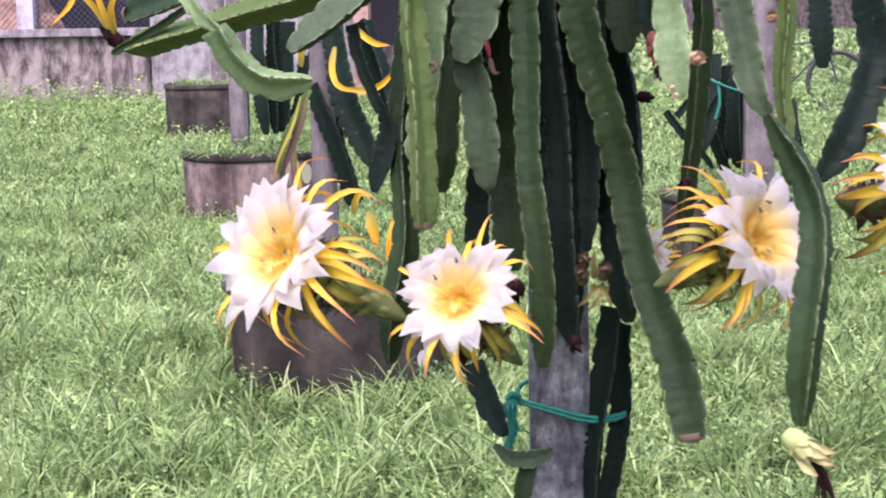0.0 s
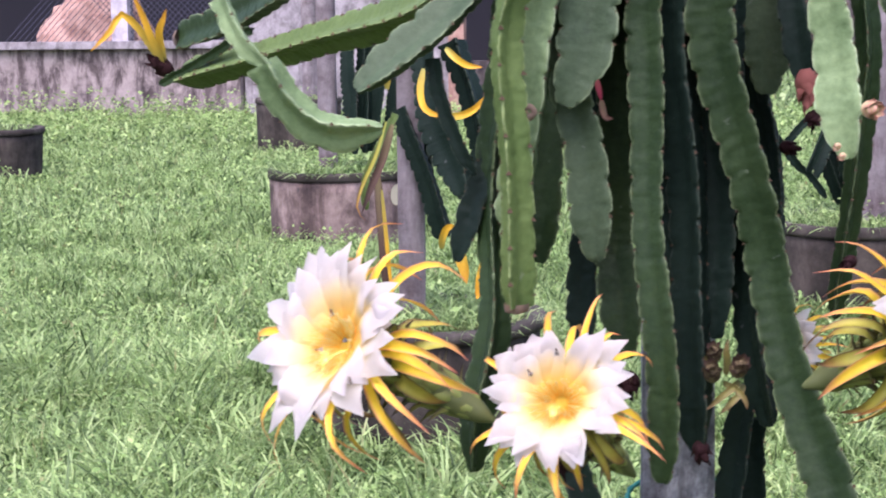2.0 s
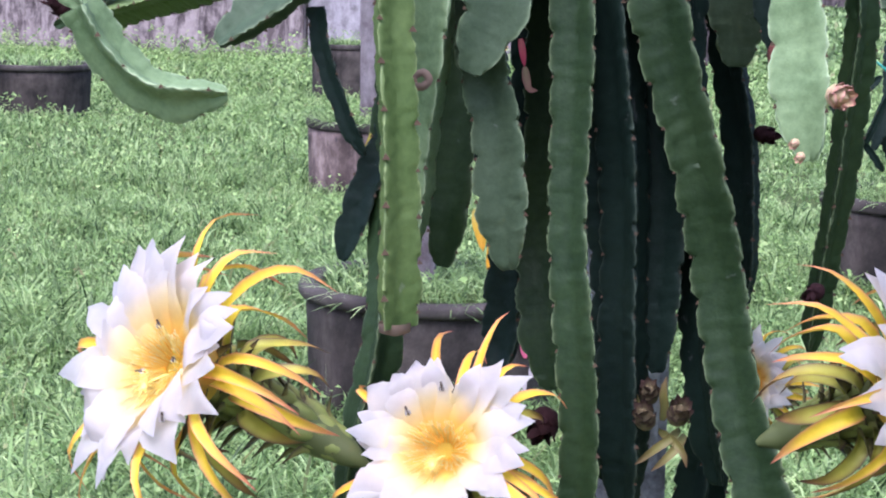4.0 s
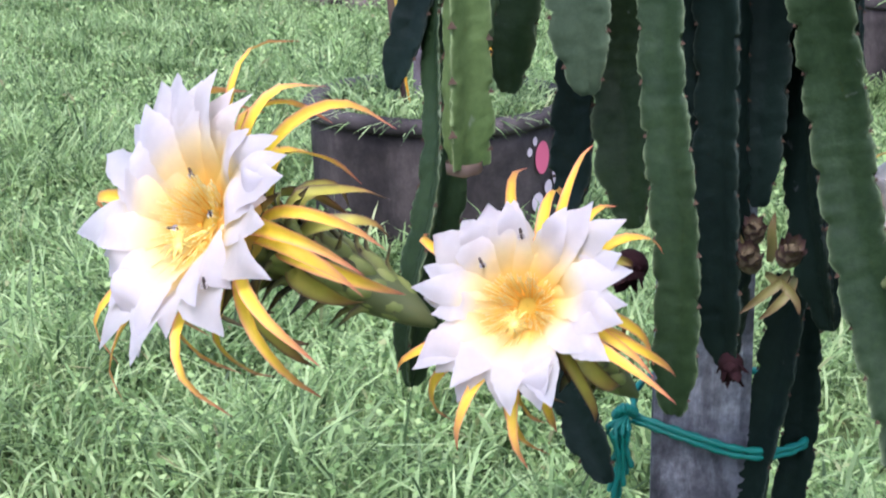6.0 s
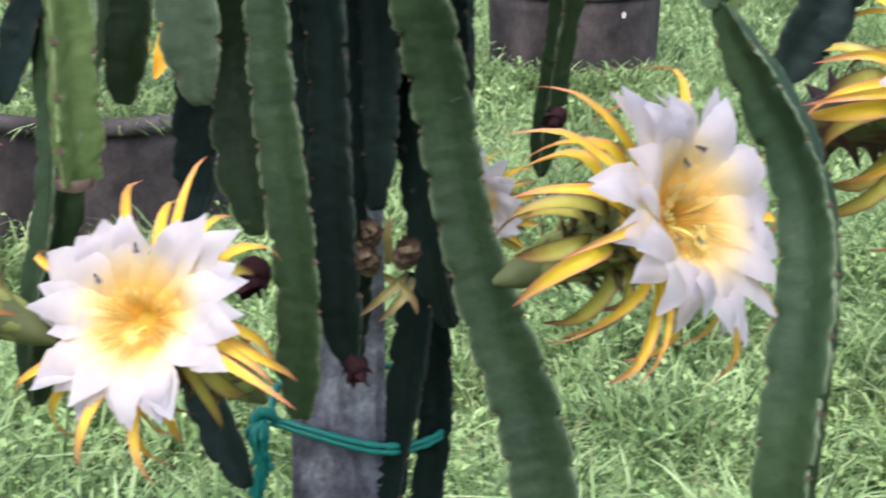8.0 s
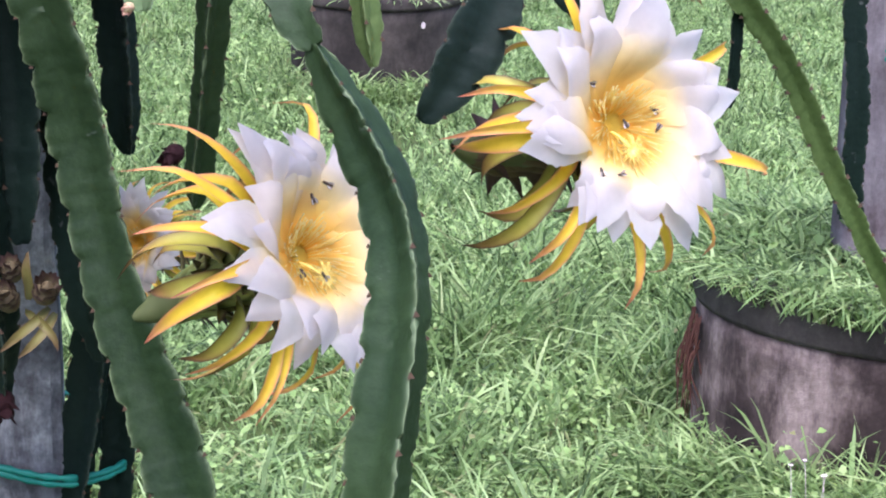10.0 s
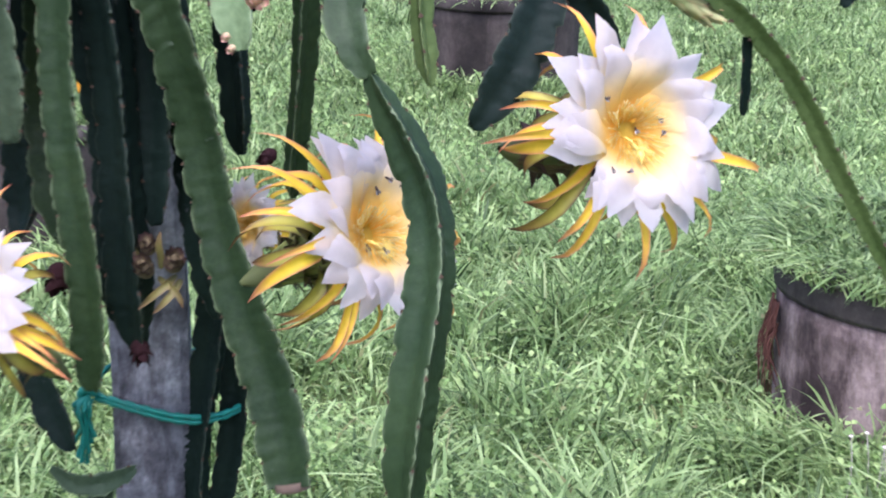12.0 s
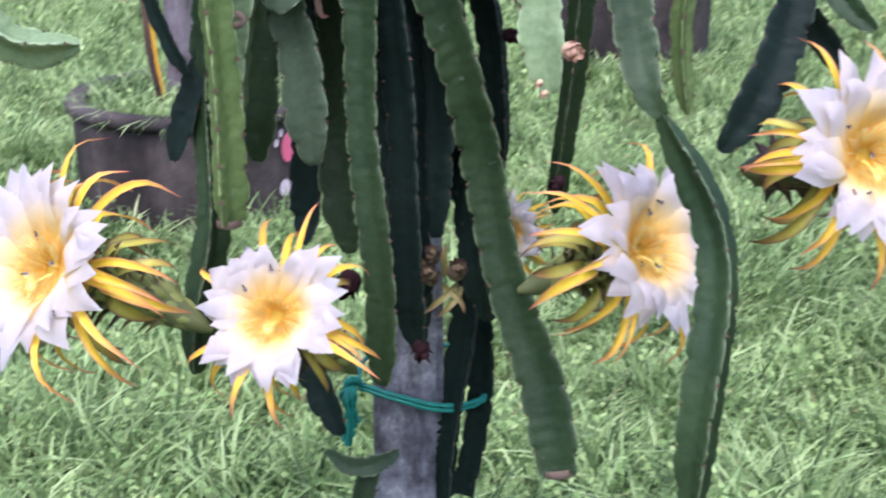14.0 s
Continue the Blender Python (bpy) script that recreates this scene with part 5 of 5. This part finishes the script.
# ---- small insects on the petals ----
def insect(c, way, n):
    bee = thing("bee", "small dark bee on a white petal", "insect", "bees on the flowers", c)
    for name, dx, s, mat in (("abdomen", -0.0035, (0.0042, 0.0022, 0.0022), M_BEE), ("thorax", 0.0012, (0.0024, 0.0021, 0.0021), M_BEE), ("head", 0.0042, (0.0015, 0.0017, 0.0016), M_BEE)):
        bm = bmesh.new()
        bmesh.ops.create_icosphere(bm, subdivisions=2, radius=1.0)
        for v in bm.verts:
            v.co = (v.co.x * s[0] + dx, v.co.y * s[1], v.co.z * s[2])
        part(name, bm, mat, bee)
    for sgn in (-1, 1):
        bm = bmesh.new()
        vs = [bm.verts.new(q) for q in ((0.001, 0.0012 * sgn, 0.002), (-0.003, 0.004 * sgn, 0.0032), (-0.007, 0.0035 * sgn, 0.0032), (-0.006, 0.0015 * sgn, 0.0028))]
        bm.faces.new(vs)
        part("wing", bm, M_WING, bee)
    q = Vector(n).normalized().to_track_quat("Z", "X").to_matrix().to_4x4()
    bee.matrix_basis = Matrix.Translation(c) @ q @ Matrix.Rotation(way, 4, "Z") @ Matrix.Scale(0.72, 4)


for c, w, n in (
        ((-0.4203, -0.1828, 1.1913), 0.5, (-0.17, -0.99, 0.02)),
        ((-0.4039, -0.1872, 1.1612), 0.4, (-0.03, -0.98, 0.22)),
        ((-0.4323, -0.1989, 1.1490), 1.4, (0.28, -0.78, 0.55)),
        ((-0.3751, -0.2807, 1.1330), 0.2, (0.14, -0.97, 0.21)),
        ((0.5073, 0.0437, 1.2768), 1.4, (0.24, -0.97, -0.01)),
        ((0.5706, 0.0712, 1.2484), 0.9, (-0.11, -0.93, 0.35)),
        ((0.5739, 0.0633, 1.2329), 2.6, (-0.21, -0.90, 0.38)),
        ((0.5450, 0.0677, 1.2367), 0.7, (-0.38, -0.86, 0.33)),
        ((0.5149, 0.0026, 1.2072), 0.1, (0.15, -0.80, 0.59)),
        ((0.5333, 0.0122, 1.2026), 1.7, (0.22, -0.75, 0.63)),
        ((0.2667, -0.1131, 1.2116), 0.3, (0.39, -0.92, 0.05)),
        ((0.2593, -0.1458, 1.1608), 0.9, (-0.65, -0.73, 0.20)),
        ((0.2762, -0.1437, 1.1571), 0.5, (0.72, -0.69, 0.13)),
        ((0.2781, -0.1073, 1.2218), 1.1, (0.15, -0.99, 0.08)),
        ((-0.1959, -0.1364, 1.1169), 0.5, (0.11, -0.97, 0.21)),
        ((-0.1648, -0.1312, 1.1414), 0.3, (-0.07, -0.99, 0.11))):
    insect(c, w, n)


# ---- roots by the overgrown planter ----
root = thing("dry_roots", "rusty dry roots hanging down the planter's side", "roots")
rr = np.random.default_rng(5)
for k in range(26):
    a = math.radians(170 + 16 * rr.random())
    x, y = 1.583 + 0.445 * math.cos(a), 2.19 + 0.445 * math.sin(a)
    z = rr.uniform(0.27, 0.36)
    p, _ = curve_pts([(x, y, z), (x - rr.uniform(0, 0.03), y - 0.012, z - rr.uniform(0.03, 0.06)), (x + rr.uniform(-0.04, 0.03), y - 0.02, z - rr.uniform(0.12, 0.22))], 8)
    v, f = sweep_tube(p, np.linspace(rr.uniform(0.0018, 0.0042), 0.001, 8), 5)
    put("root", mesh_np("root", v, f, M_ROOT), root)


# ---- bicycle against the far side ----
def torus_np(c, R, r, a=40, b=8):
    u = np.linspace(0, 2 * np.pi, a, endpoint=False)
    w = np.linspace(0, 2 * np.pi, b, endpoint=False)
    U, W = np.meshgrid(u, w, indexing="ij")
    v = np.stack([c[0] + (R + r * np.cos(W)) * np.cos(U), c[1] + r * np.sin(W), c[2] + (R + r * np.cos(W)) * np.sin(U)], -1).reshape(-1, 3)
    i, j = np.meshgrid(np.arange(a), np.arange(b), indexing="ij")
    i, j = i.ravel(), j.ravel()
    return v, np.stack([i * b + j, ((i + 1) % a) * b + j, ((i + 1) % a) * b + (j + 1) % b, i * b + (j + 1) % b], 1)


bike = thing("bicycle", "grey bicycle parked on the lawn behind the plants", "bicycle")
for cx in (2.48, 1.32):
    c = (cx, 21.0, 0.42)
    wheel = put("wheel", mesh_np("wheel", *torus_np(c, 0.375, 0.016), M_METAL), bike)
    put("tyre", mesh_np("tyre", *torus_np(c, 0.400, 0.030), M_RUBBER), wheel, "worn black tyre")
    for k in range(18):
        a = 2 * math.pi * k / 18
        v, f = sweep_tube(np.array([c, (cx + 0.19 * math.cos(a), 21.0, 0.42 + 0.19 * math.sin(a)), (cx + 0.37 * math.cos(a), 21.0, 0.42 + 0.37 * math.sin(a))]), [0.003] * 3, 3, (0.1, 1, 0.2))
        put("spoke", mesh_np("spoke", v, f, M_METAL), wheel)
for a, b in (((2.48, 21.0, 0.42), (2.28, 21.0, 1.10)), ((2.32, 21.0, 0.98), (1.76, 21.0, 0.92)), ((2.33, 21.0, 0.90), (1.84, 21.0, 0.38)), ((1.84, 21.0, 0.38), (1.72, 21.0, 1.08)), ((1.84, 21.0, 0.38), (1.32, 21.0, 0.42)), ((1.32, 21.0, 0.42), (1.74, 21.0, 0.90)), ((2.30, 20.72, 1.16), (2.26, 21.28, 1.16)), ((1.30, 20.9, 0.88), (1.74, 20.9, 0.92))):
    p = np.array([a, [(q + w) / 2 for q, w in zip(a, b)], b], float)
    v, f = sweep_tube(p, [0.015] * 3, 8, (0.1, 1, 0.2))
    put("tube", mesh_np("tube", v, f, M_METAL), bike)
